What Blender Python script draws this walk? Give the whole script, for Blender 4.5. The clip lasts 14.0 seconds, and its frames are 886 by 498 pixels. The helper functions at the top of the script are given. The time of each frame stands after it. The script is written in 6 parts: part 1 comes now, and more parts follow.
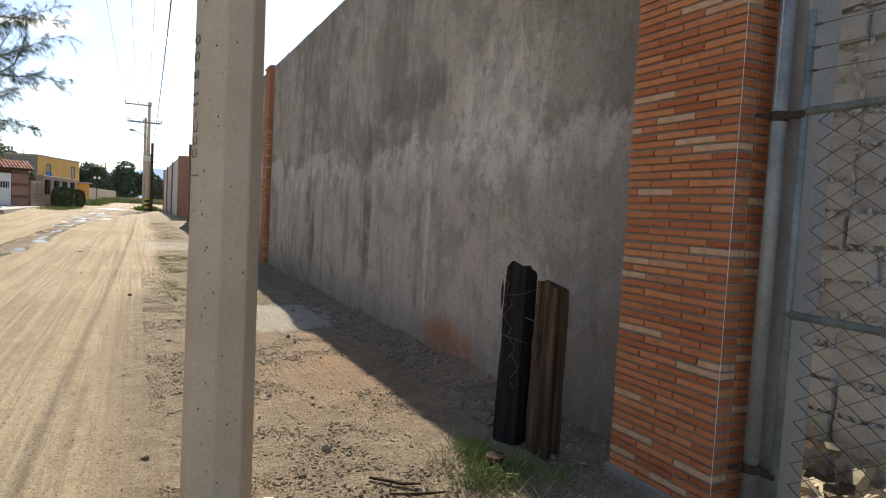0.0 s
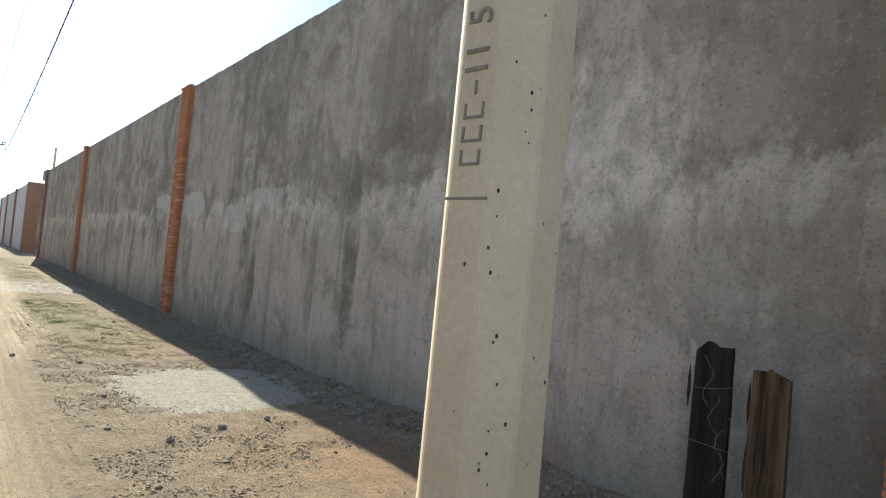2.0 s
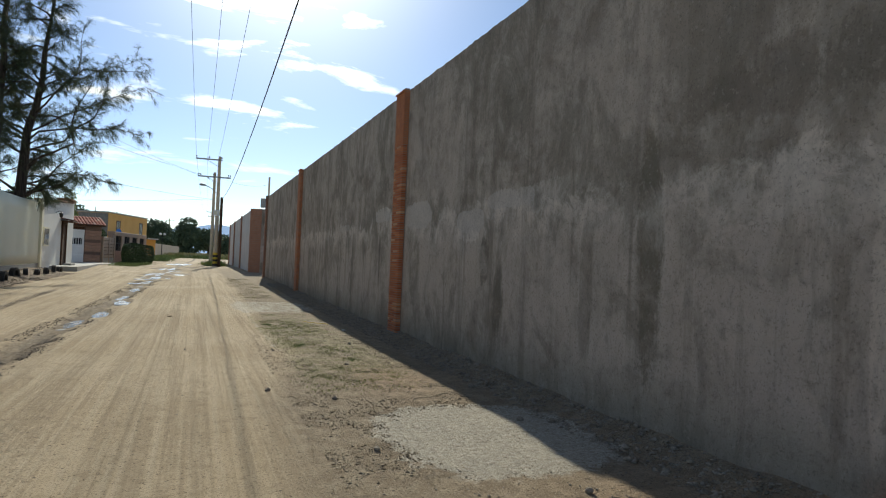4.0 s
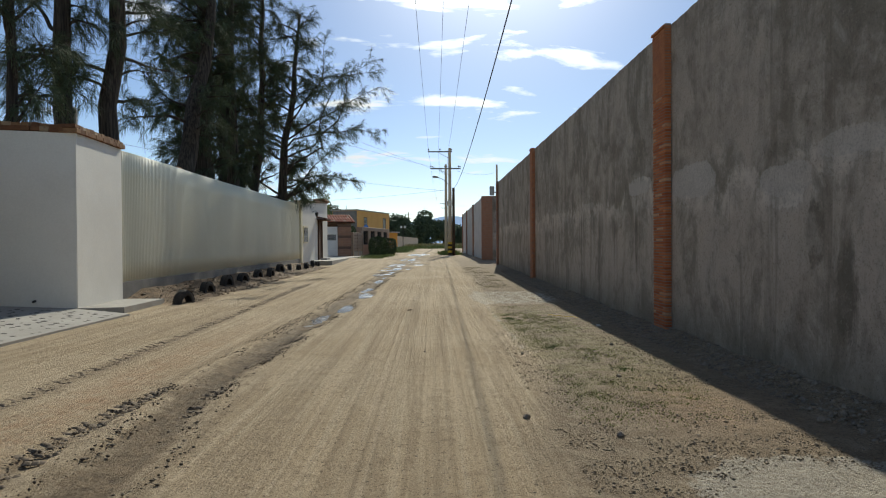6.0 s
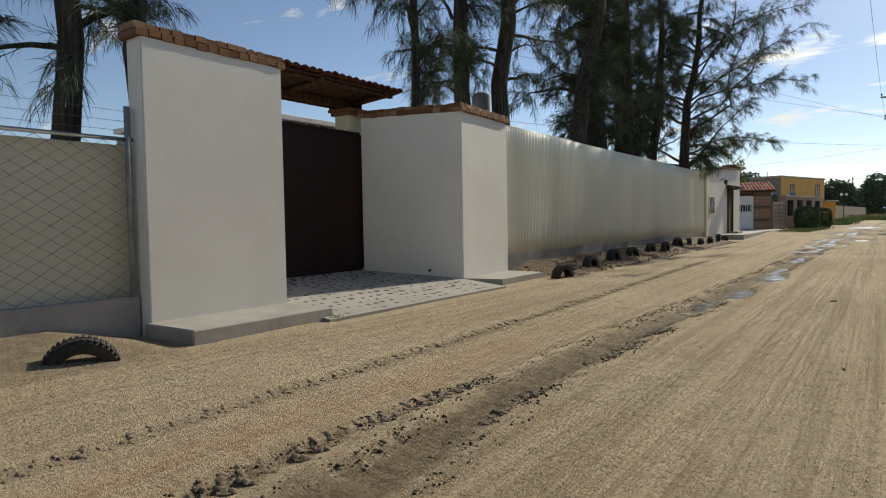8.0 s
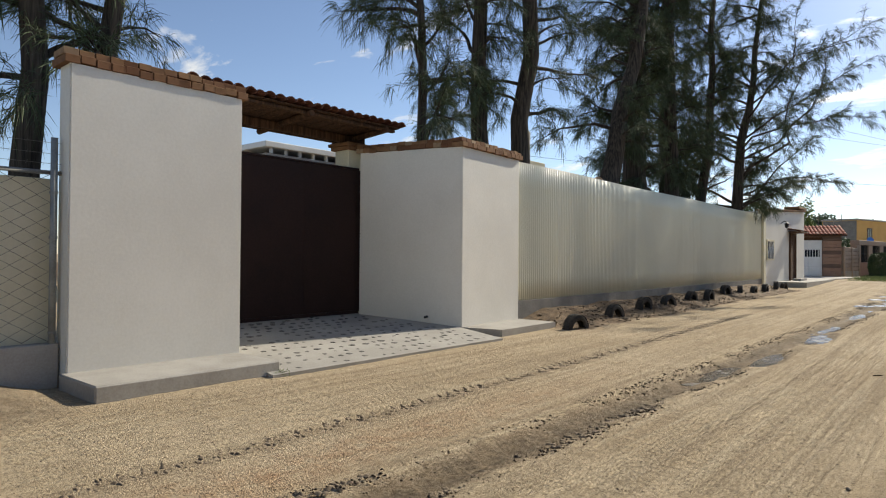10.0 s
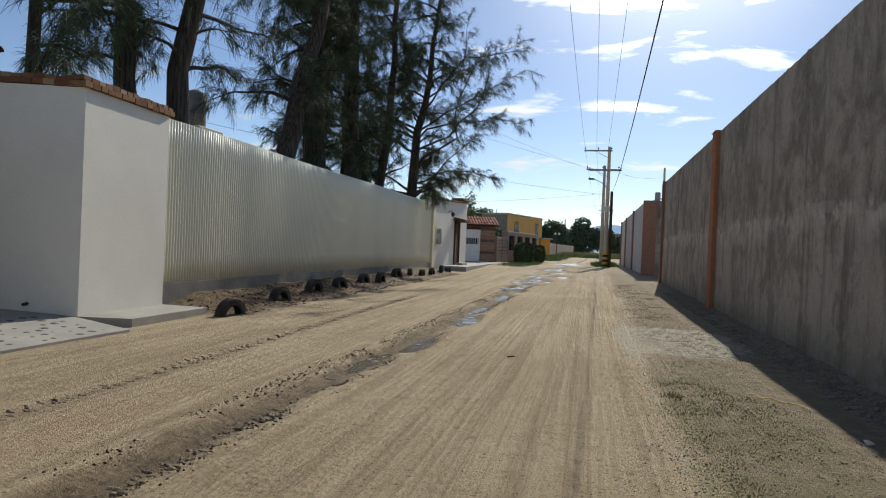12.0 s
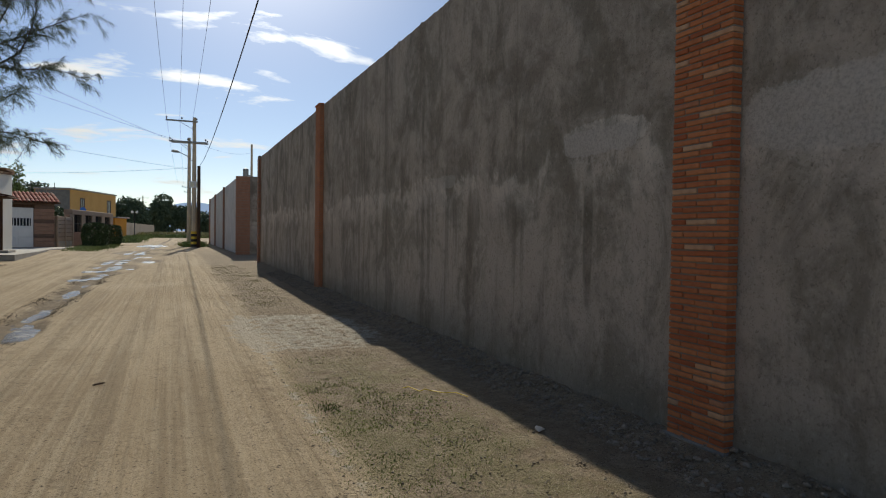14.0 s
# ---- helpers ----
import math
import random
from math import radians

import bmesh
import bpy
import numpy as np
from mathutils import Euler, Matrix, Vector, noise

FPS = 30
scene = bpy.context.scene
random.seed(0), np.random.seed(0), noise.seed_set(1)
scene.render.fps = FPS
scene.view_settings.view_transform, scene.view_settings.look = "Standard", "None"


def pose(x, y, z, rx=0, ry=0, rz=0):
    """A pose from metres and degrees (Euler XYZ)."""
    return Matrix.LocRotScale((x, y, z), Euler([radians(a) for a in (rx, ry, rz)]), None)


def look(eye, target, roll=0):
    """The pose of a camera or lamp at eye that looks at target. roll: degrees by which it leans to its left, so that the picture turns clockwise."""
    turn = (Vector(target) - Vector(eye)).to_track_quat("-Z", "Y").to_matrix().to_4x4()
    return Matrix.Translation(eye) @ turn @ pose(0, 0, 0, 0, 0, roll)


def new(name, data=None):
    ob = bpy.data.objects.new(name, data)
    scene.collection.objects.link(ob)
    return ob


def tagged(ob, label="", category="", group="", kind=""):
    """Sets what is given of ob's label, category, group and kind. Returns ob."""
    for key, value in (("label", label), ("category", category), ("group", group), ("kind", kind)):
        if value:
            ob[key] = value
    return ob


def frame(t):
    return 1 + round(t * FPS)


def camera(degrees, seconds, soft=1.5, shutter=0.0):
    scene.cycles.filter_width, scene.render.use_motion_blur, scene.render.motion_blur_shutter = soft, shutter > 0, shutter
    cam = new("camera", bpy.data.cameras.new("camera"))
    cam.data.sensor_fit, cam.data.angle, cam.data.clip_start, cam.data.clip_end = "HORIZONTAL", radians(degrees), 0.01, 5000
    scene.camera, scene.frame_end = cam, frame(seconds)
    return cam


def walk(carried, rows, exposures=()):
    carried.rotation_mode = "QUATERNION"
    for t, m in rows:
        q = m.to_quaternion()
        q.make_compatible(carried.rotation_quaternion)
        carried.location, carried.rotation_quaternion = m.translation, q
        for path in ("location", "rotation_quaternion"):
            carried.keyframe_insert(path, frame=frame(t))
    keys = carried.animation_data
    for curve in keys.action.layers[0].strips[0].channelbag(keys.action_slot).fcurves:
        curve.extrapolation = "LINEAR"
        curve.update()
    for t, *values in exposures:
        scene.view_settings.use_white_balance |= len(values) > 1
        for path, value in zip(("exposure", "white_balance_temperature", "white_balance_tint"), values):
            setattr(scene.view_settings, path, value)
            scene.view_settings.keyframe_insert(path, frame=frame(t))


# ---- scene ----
cam = camera(70.3, 14.0, 1.1)
PATH = [
    (0, (-0.102, 0.272, 1.319), (0.778, 2.065, 1.205), 3.0),
    (0.5, (-0.338, 0.671, 1.245), (0.908, 2.236, 1.281), 5.8),
    (1, (-0.491, 1.088, 1.217), (0.811, 2.605, 1.239), 4.5),
    (1.5, (-0.638, 1.499, 1.242), (0.581, 3.08, 1.359), 5.4),
    (2, (-0.738, 1.926, 1.259), (0.489, 3.504, 1.329), 5.3),
    (2.5, (-0.795, 2.328, 1.253), (0.26, 4.021, 1.387), 4.1),
    (5, (-0.849, 4.345, 1.271), (-0.289, 6.265, 1.256), 2.4),
    (5.5, (-0.847, 4.757, 1.245), (-0.486, 6.724, 1.225), 2.2),
    (6, (-0.817, 5.157, 1.249), (-0.78, 7.157, 1.229), -0.4),
    (6.5, (-0.786, 5.506, 1.235), (-1.147, 7.473, 1.211), 0.5),
    (7, (-0.751, 5.882, 1.235), (-1.337, 7.795, 1.21), -0.4),
    (7.5, (-0.651, 6.263, 1.193), (-1.571, 8.038, 1.134), -2.1),
    (8, (-0.641, 6.638, 1.207), (-1.793, 8.271, 1.118), -1.0),
    (10.5, (-0.263, 8.413, 1.349), (-1.563, 9.932, 1.399), 0.7),
    (11, (-0.37, 8.777, 1.328), (-1.314, 10.539, 1.38), 1.5),
    (11.5, (-0.322, 9.092, 1.285), (-0.956, 10.989, 1.299), 1.4),
    (12, (-0.36, 9.296, 1.297), (-0.815, 11.244, 1.286), 2.4),
    (12.5, (-0.41, 9.722, 1.267), (-0.415, 11.722, 1.283), 1.0),
    (13, (-0.375, 10.146, 1.268), (-0.075, 12.124, 1.279), 1.0),
    (13.5, (-0.473, 10.494, 1.238), (0.073, 12.418, 1.287), 2.7),
    (14, (-0.655, 10.741, 1.322), (0.137, 12.577, 1.276), 0.8),
]
walk(cam, [(t, look(eye, target, roll)) for t, eye, target, roll in PATH],
     [(0, 0.64, 7000, 8), (0.4, 1.12, 6900, 6), (1, 1.35, 7000, 5), (1.5, 1.2, 6700, 4), (2, 0.97, 6500, 2), (2.5, 0.25, 6500, 2), (3.8, 0.0, 6500, 2), (5, -0.15, 6500, 2), (5.5, -0.12, 6500, 3), (6.5, -0.33, 6700, 3), (8, -0.2, 7000, 5), (9.5, 0.12, 7000, 6), (10.5, 0.28, 6900, 8), (11, -0.02, 6400, 6), (12.5, -0.25, 6600, 5), (14, -0.42, 6750, 6)])

# ---- world, sun and exposure ----
SUN_AZ, SUN_EL = radians(6.6), radians(31.5)      # azimuth from +y towards +x
SUN_DIR = Vector((math.sin(SUN_AZ) * math.cos(SUN_EL), math.cos(SUN_AZ) * math.cos(SUN_EL), math.sin(SUN_EL)))
sun = new("sun", bpy.data.lights.new("sun", "SUN"))
sun.data.energy, sun.data.angle, sun.data.color = 5.0, radians(0.55), (1.0, 0.93, 0.82)
sun.matrix_world = look(SUN_DIR * 60, (0, 0, 0))

world = bpy.data.worlds.new("sky")
scene.world = world
world.use_nodes = True
wt = world.node_tree
wt.nodes.clear()


def wnode(kind):
    return wt.nodes.new(kind)


def wmath(op, a, b=None, clamp=False):
    n = wnode("ShaderNodeMath")
    n.operation, n.use_clamp = op, clamp
    for i, v in enumerate((a, b)):
        if v is None:
            continue
        if isinstance(v, (int, float)):
            n.inputs[i].default_value = v
        else:
            wt.links.new(v, n.inputs[i])
    return n.outputs[0]


sky = wnode("ShaderNodeTexSky")
sky.sky_type, sky.sun_disc, sky.sun_elevation, sky.sun_rotation = "NISHITA", False, SUN_EL, SUN_AZ
sky.altitude, sky.air_density, sky.dust_density, sky.ozone_density = 1600.0, 1.0, 0.45, 2.0
coord = wnode("ShaderNodeTexCoord")
split = wnode("ShaderNodeSeparateXYZ")
wt.links.new(coord.outputs["Generated"], split.inputs[0])
up = wmath("MAXIMUM", split.outputs[2], 0.02)
flat = wnode("ShaderNodeCombineXYZ")
lift = wmath("ADD", up, 0.12)
wt.links.new(wmath("DIVIDE", split.outputs[0], lift), flat.inputs[0])
wt.links.new(wmath("DIVIDE", split.outputs[1], lift), flat.inputs[1])
cloud = wnode("ShaderNodeTexNoise")
cloud.inputs["Scale"].default_value, cloud.inputs["Detail"].default_value = 2.3, 9.0
cloud.inputs["Roughness"].default_value, cloud.inputs["Distortion"].default_value = 0.56, 0.35
place = wnode("ShaderNodeMapping")
place.inputs["Location"].default_value = (3.1, 0.55, 0.0)
place.inputs["Scale"].default_value = (0.75, 1.25, 1.0)
wt.links.new(flat.outputs[0], place.inputs[0])
wt.links.new(place.outputs[0], cloud.inputs["Vector"])
aim = wnode("ShaderNodeVectorMath")
aim.operation = "DOT_PRODUCT"
aim.inputs[1].default_value = SUN_DIR
wt.links.new(coord.outputs["Generated"], aim.inputs[0])
wide_sun = wmath("POWER", wmath("MAXIMUM", aim.outputs["Value"], 0.0), 7.0)
near_sun = wmath("POWER", wmath("MAXIMUM", aim.outputs["Value"], 0.0), 26.0)
cover = wmath("MULTIPLY", wmath("SUBTRACT", wmath("ADD", cloud.outputs["Fac"], wmath("ADD", wmath("MULTIPLY", near_sun, 0.03), wmath("MULTIPLY", wide_sun, 0.045))), 0.6), 8.0, True)
bright = wmath("ADD", 6.5, wmath("MULTIPLY", near_sun, 22.0))
white = wnode("ShaderNodeMix")
white.data_type = "RGBA"
wt.links.new(cover, white.inputs[0])
veil = wnode("ShaderNodeMix")
veil.data_type, veil.blend_type = "RGBA", "MULTIPLY"
veil.inputs[0].default_value = 1.0
veil.inputs[7].default_value = (0.92, 0.88, 0.91, 1.0)
wt.links.new(sky.outputs[0], veil.inputs[6])
wt.links.new(veil.outputs[2], white.inputs[6])
tone = wnode("ShaderNodeCombineColor")
for i, k in enumerate((1.0, 0.985, 0.95)):
    wt.links.new(wmath("MULTIPLY", bright, k), tone.inputs[i])
wt.links.new(tone.outputs[0], white.inputs[7])
haze = wnode("ShaderNodeMix")
haze.data_type, haze.blend_type = "RGBA", "ADD"
haze.inputs[0].default_value = 1.0
glow = wnode("ShaderNodeCombineColor")
for i, k in enumerate((9.0, 8.6, 7.8)):
    wt.links.new(wmath("MULTIPLY", wmath("POWER", near_sun, 2.0), k), glow.inputs[i])
wt.links.new(white.outputs[2], haze.inputs[6])
wt.links.new(glow.outputs[0], haze.inputs[7])
back = wnode("ShaderNodeBackground")
back.inputs["Strength"].default_value = 0.14
wt.links.new(haze.outputs[2], back.inputs["Color"])
out = wnode("ShaderNodeOutputWorld")
wt.links.new(back.outputs[0], out.inputs[0])

# ---- materials ----
class Nodes:
    """A short way to write node materials."""

    def __init__(self, name):
        self.mat = bpy.data.materials.new(name)
        self.mat.use_nodes = True
        self.tree = self.mat.node_tree
        self.bsdf = self.tree.nodes["Principled BSDF"]
        self.coord = self.tree.nodes.new("ShaderNodeTexCoord")

    def put(self, socket, value):
        if isinstance(value, bpy.types.NodeSocket):
            self.tree.links.new(value, socket)
        elif isinstance(value, (tuple, list)) and len(value) == 3 and socket.type == "RGBA":
            socket.default_value = (*value, 1.0)
        else:
            socket.default_value = value

    def node(self, kind, **inputs):
        n = self.tree.nodes.new(kind)
        for key, value in inputs.items():
            self.put(n.inputs[key.replace("_", " ")], value)
        return n

    def math(self, op, a, b=0.0, clamp=False):
        n = self.tree.nodes.new("ShaderNodeMath")
        n.operation, n.use_clamp = op, clamp
        self.put(n.inputs[0], a)
        self.put(n.inputs[1], b)
        return n.outputs[0]

    def space(self, scale=(1, 1, 1), at=(0, 0, 0), kind="Object"):
        n = self.node("ShaderNodeMapping", Scale=scale, Location=at)
        self.put(n.inputs[0], self.coord.outputs[kind])
        return n.outputs[0]

    def noise(self, scale, detail=4.0, rough=0.55, vector=None, distort=0.0):
        n = self.node("ShaderNodeTexNoise", Scale=scale, Detail=detail, Roughness=rough, Distortion=distort)
        self.put(n.inputs["Vector"], vector if vector is not None else self.coord.outputs["Object"])
        return n.outputs["Fac"]

    def step(self, value, low, high, a=0.0, b=1.0):
        n = self.tree.nodes.new("ShaderNodeMapRange")
        n.interpolation_type = "SMOOTHSTEP"
        for i, v in enumerate((value, low, high, a, b)):
            self.put(n.inputs[i], v)
        return n.outputs[0]

    def mix(self, factor, a, b, blend="MIX"):
        n = self.tree.nodes.new("ShaderNodeMix")
        n.data_type, n.blend_type = "RGBA", blend
        for i, v in ((0, factor), (6, a), (7, b)):
            self.put(n.inputs[i], v)
        return n.outputs[2]

    def axes(self, kind="Object"):
        n = self.tree.nodes.new("ShaderNodeSeparateXYZ")
        self.put(n.inputs[0], self.coord.outputs[kind])
        return n.outputs

    def attr(self, name):
        n = self.tree.nodes.new("ShaderNodeAttribute")
        n.attribute_name = name
        return n.outputs["Fac"]

    def random(self):
        return self.tree.nodes.new("ShaderNodeObjectInfo").outputs["Random"]

    def island(self):
        return self.tree.nodes.new("ShaderNodeNewGeometry").outputs["Random Per Island"]

    def bump(self, height, strength=0.4, distance=0.01, normal=None):
        n = self.node("ShaderNodeBump", Strength=strength, Distance=distance, Height=height)
        if normal is not None:
            self.put(n.inputs["Normal"], normal)
        return n.outputs[0]

    def done(self, color, rough=0.85, metal=0.0, normal=None, spec=0.4):
        for key, value in (("Base Color", color), ("Roughness", rough), ("Metallic", metal), ("Specular IOR Level", spec)):
            self.put(self.bsdf.inputs[key], value)
        if normal is not None:
            self.put(self.bsdf.inputs["Normal"], normal)
        return self.mat


def plain(name, dark, light, scale=3.0, grain=60.0, rough=0.85, metal=0.0, bump=0.3, depth=0.004, spec=0.4, per=0.0):
    """A weathered surface: two tones mixed by a coarse and a fine noise, and a fine relief."""
    n = Nodes(name)
    coarse, fine = n.noise(scale, 5, 0.6), n.noise(grain, 3, 0.6)
    f = n.math("ADD", n.math("MULTIPLY", coarse, 0.65), n.math("MULTIPLY", fine, 0.35))
    color = n.mix(n.step(f, 0.3, 0.7), dark, light)
    if per:
        color = n.mix(n.math("MULTIPLY", n.random(), per), color, tuple(0.45 * c for c in dark))
    return n.done(color, n.step(coarse, 0.2, 0.8, rough - 0.08, rough + 0.08), metal, n.bump(fine, bump, depth), spec)


def plaster_material():
    """Grey cement render: mottled trowel work, damp streaks, lime bloom below an uneven line, patched spots, and fine
    relief shading in the colour.
    """
    n = Nodes("grey cement render")
    x, y, z = n.axes()
    streak = n.noise(1.0, 8, 0.66, n.space((1, 1.9, 0.24)), 0.3)
    drip = n.noise(1.0, 6, 0.6, n.space((1, 7.0, 0.35), (1, 3, 2)))
    ragged = n.noise(1.0, 9, 0.72, n.space((1, 1.1, 0.8), (3, 7, 1)), 0.6)
    broad = n.noise(0.6, 6, 0.65, n.space((1, 1, 1.3)))
    cloudy = n.noise(2.6, 8, 0.7, None, 0.4)
    trowel = n.noise(11.0, 6, 0.75, n.space((1, 1, 0.75)))
    grain = n.noise(48.0, 5, 0.8)
    line = n.math("ADD", 1.3, n.math("MULTIPLY", ragged, 1.3))
    gap = n.math("SUBTRACT", line, z)
    bloom = n.math("MULTIPLY", n.step(gap, -0.03, 0.1), n.step(streak, 0.34, 0.6, 0.15, 1.0))
    crest = n.math("MULTIPLY", n.step(gap, -0.03, 0.06), n.step(gap, 0.5, 0.1))
    color = n.mix(n.step(broad, 0.38, 0.62), (0.28, 0.237, 0.19), (0.45, 0.385, 0.317))
    color = n.mix(n.step(cloudy, 0.38, 0.62, 0.0, 0.8), color, (0.53, 0.46, 0.382))
    color = n.mix(n.step(streak, 0.52, 0.66, 0.0, 0.42), color, (0.198, 0.165, 0.130))
    color = n.mix(n.math("MULTIPLY", bloom, 0.6), color, (0.568, 0.495, 0.414))
    color = n.mix(n.math("MULTIPLY", crest, n.step(cloudy, 0.4, 0.62, 0.1, 0.7)), color, (0.686, 0.610, 0.516))
    color = n.mix(n.math("MULTIPLY", n.step(gap, 0.2, 0.5), n.step(drip, 0.54, 0.66, 0.0, 0.36)), color, (0.251, 0.210, 0.162))

    def patch(py, pz, sy, sz, soft=0.35, wild=1.0):
        dy = n.math("DIVIDE", n.math("SUBTRACT", y, py), sy)
        dz = n.math("DIVIDE", n.math("SUBTRACT", z, pz), sz)
        d = n.math("ADD", n.math("MULTIPLY", dy, dy), n.math("MULTIPLY", dz, dz))
        d = n.math("ADD", d, n.math("MULTIPLY", n.math("SUBTRACT", ragged, 0.5), 4.5 * wild))
        d = n.math("ADD", d, n.math("MULTIPLY", n.math("SUBTRACT", trowel, 0.5), 2.5 * wild))
        d = n.math("ADD", d, n.math("MULTIPLY", n.math("SUBTRACT", drip, 0.5), 2.5 * wild))
        return n.math("MULTIPLY", n.step(d, 1.0 + soft, 1.0 - soft), n.step(cloudy, 0.32, 0.6, 0.45, 1.0))

    for spot, tint, k in (((4.5, 2.1, 0.6, 0.45, 0.7), (0.76, 0.68, 0.58), 0.75), ((14.7, 2.1, 0.52, 0.13, 0.12, 0.45), (0.74, 0.68, 0.6), 0.9),
                          ((12.75, 1.98, 0.62, 0.2, 0.12, 0.35), (0.72, 0.66, 0.58), 0.85), ((20.5, 1.9, 0.9, 0.14), (0.660, 0.584, 0.492), 0.6),
                          ((5.15, 0.05, 0.55, 0.36, 0.6, 0.5), (0.52, 0.17, 0.065), 0.95), ((10.3, 1.3, 0.16, 0.3, 0.2, 0.6), (0.13, 0.112, 0.085), 0.85), ((10.75, 1.68, 0.32, 0.16, 0.12, 0.7), (0.7, 0.64, 0.56), 0.8), ((9.9, 1.98, 0.5, 0.13, 0.15, 0.7), (0.64, 0.58, 0.5), 0.7), ((8.9, 2.0, 0.7, 0.14, 0.2, 0.7), (0.6, 0.54, 0.46), 0.65), ((14.85, 1.4, 0.06, 0.55, 0.4, 0.4), (0.12, 0.105, 0.08), 0.8),
                          ((9.95, 0.9, 0.14, 0.5), (0.14, 0.12, 0.09), 0.8), ((7.4, 1.3, 0.14, 1.0), (0.15, 0.13, 0.09), 0.85),
                          ((6.8, 2.95, 0.5, 0.7), (0.198, 0.165, 0.126), 0.6), ((8.2, 1.1, 0.08, 0.7), (0.224, 0.191, 0.144), 0.6),
                          ((3.0, 1.6, 0.7, 2.3, 0.25), (0.251, 0.210, 0.166), 0.75), ((6.1, 2.45, 0.7, 0.25), (0.205, 0.171, 0.134), 0.8),
                          ((5.65, 1.0, 0.05, 0.75, 0.5), (0.726, 0.635, 0.528), 0.7), ((17.0, 1.2, 0.1, 1.0), (0.238, 0.197, 0.156), 0.7)):
        color = n.mix(n.math("MULTIPLY", patch(*spot), k), color, tint)
    damp = n.noise(1.0, 10, 0.74, n.space((1, 1.5, 0.9), (5, 2, 8)), 0.5)
    color = n.mix(n.math("MULTIPLY", n.step(damp, 0.47, 0.6), n.step(y, 5.0, 10.0, 0.42, 0.6)), color, (0.185, 0.165, 0.125))
    color = n.mix(n.math("MULTIPLY", n.step(damp, 0.46, 0.4, 0.0, 0.4), n.step(z, 3.4, 1.6)), color, (0.54, 0.48, 0.4))
    runs = n.noise(1.0, 5, 0.6, n.space((1, 3.4, 0.16), (4, 9, 3)))
    color = n.mix(n.math("MULTIPLY", n.step(runs, 0.57, 0.64, 0.0, 0.42), n.step(y, 5.0, 8.5)), color, (0.175, 0.15, 0.115))
    color = n.mix(n.math("MULTIPLY", n.step(n.math("ADD", z, n.math("MULTIPLY", damp, 0.9)), 1.0, 0.55), 0.45), color, (0.17, 0.165, 0.115))
    # trowel mottling and grain; their tones also paint the shade of fine bumps
    color = n.mix(n.step(trowel, 0.52, 0.7, 0.0, 0.42), color, (0.158, 0.133, 0.106))
    color = n.mix(n.math("MULTIPLY", crest, n.step(cloudy, 0.42, 0.6, 0.0, 0.55)), color, (0.72, 0.645, 0.55))
    color = n.mix(n.step(trowel, 0.46, 0.3, 0.0, 0.3), color, (0.607, 0.533, 0.450))
    color = n.mix(n.step(grain, 0.53, 0.66, 0.0, 0.55), color, (0.132, 0.112, 0.089))
    # shade and light of small pits, painted as dark and pale specks
    pit_shade = n.noise(26.0, 4, 0.75, n.space((1, 1, 1), (6, 1, 4)))
    color = n.mix(n.step(pit_shade, 0.61, 0.68, 0.0, 0.4), color, (0.11, 0.094, 0.074))
    color = n.mix(n.step(pit_shade, 0.4, 0.32, 0.0, 0.3), color, (0.6, 0.53, 0.45))
    flake = n.noise(1.0, 7, 0.7, n.space((1, 5.0, 3.0), (2, 4, 9)), 0.3)

    def repair(py, pz, sy, sz):
        dy = n.math("DIVIDE", n.math("SUBTRACT", y, py), sy)
        dz = n.math("DIVIDE", n.math("SUBTRACT", z, pz), sz)
        d = n.math("ADD", n.math("POWER", n.math("ABSOLUTE", dy), 4.0), n.math("POWER", n.math("ABSOLUTE", dz), 3.0))
        d = n.math("ADD", d, n.math("MULTIPLY", n.math("SUBTRACT", flake, 0.5), 3.2))
        return n.step(d, 1.15, 0.85)

    for spot, k in (((14.75, 2.06, 0.46, 0.1), 0.85), ((12.75, 1.98, 0.62, 0.2), 0.8), ((10.75, 1.8, 0.4, 0.14), 0.7), ((9.7, 2.0, 0.55, 0.1), 0.55), ((17.9, 1.95, 0.5, 0.08), 0.4)):
        color = n.mix(n.math("MULTIPLY", repair(*spot), k), color, n.mix(n.step(grain, 0.4, 0.62), (0.6, 0.55, 0.49), (0.44, 0.4, 0.35)))
    height = n.math("ADD", n.math("MULTIPLY", trowel, 1.0), n.math("ADD", n.math("MULTIPLY", grain, 0.4), n.math("MULTIPLY", cloudy, 0.8)))
    return n.done(color, 0.93, 0.0, n.bump(height, 0.9, 0.02), 0.25)


def brick_material(name, a, b, pale, seed):
    n = Nodes(name)
    r = n.random()
    fine = n.noise(55.0, 4, 0.65)
    blot = n.noise(9.0, 3, 0.6)
    color = n.mix(r, a, b)
    color = n.mix(n.step(n.math("FRACT", n.math("MULTIPLY", r, seed)), 0.91, 0.95), color, pale)
    color = n.mix(n.step(blot, 0.45, 0.75, 0.0, 0.5), color, tuple(0.55 * c for c in a))
    return n.done(color, 0.88, 0.0, n.bump(fine, 0.35, 0.004), 0.3)


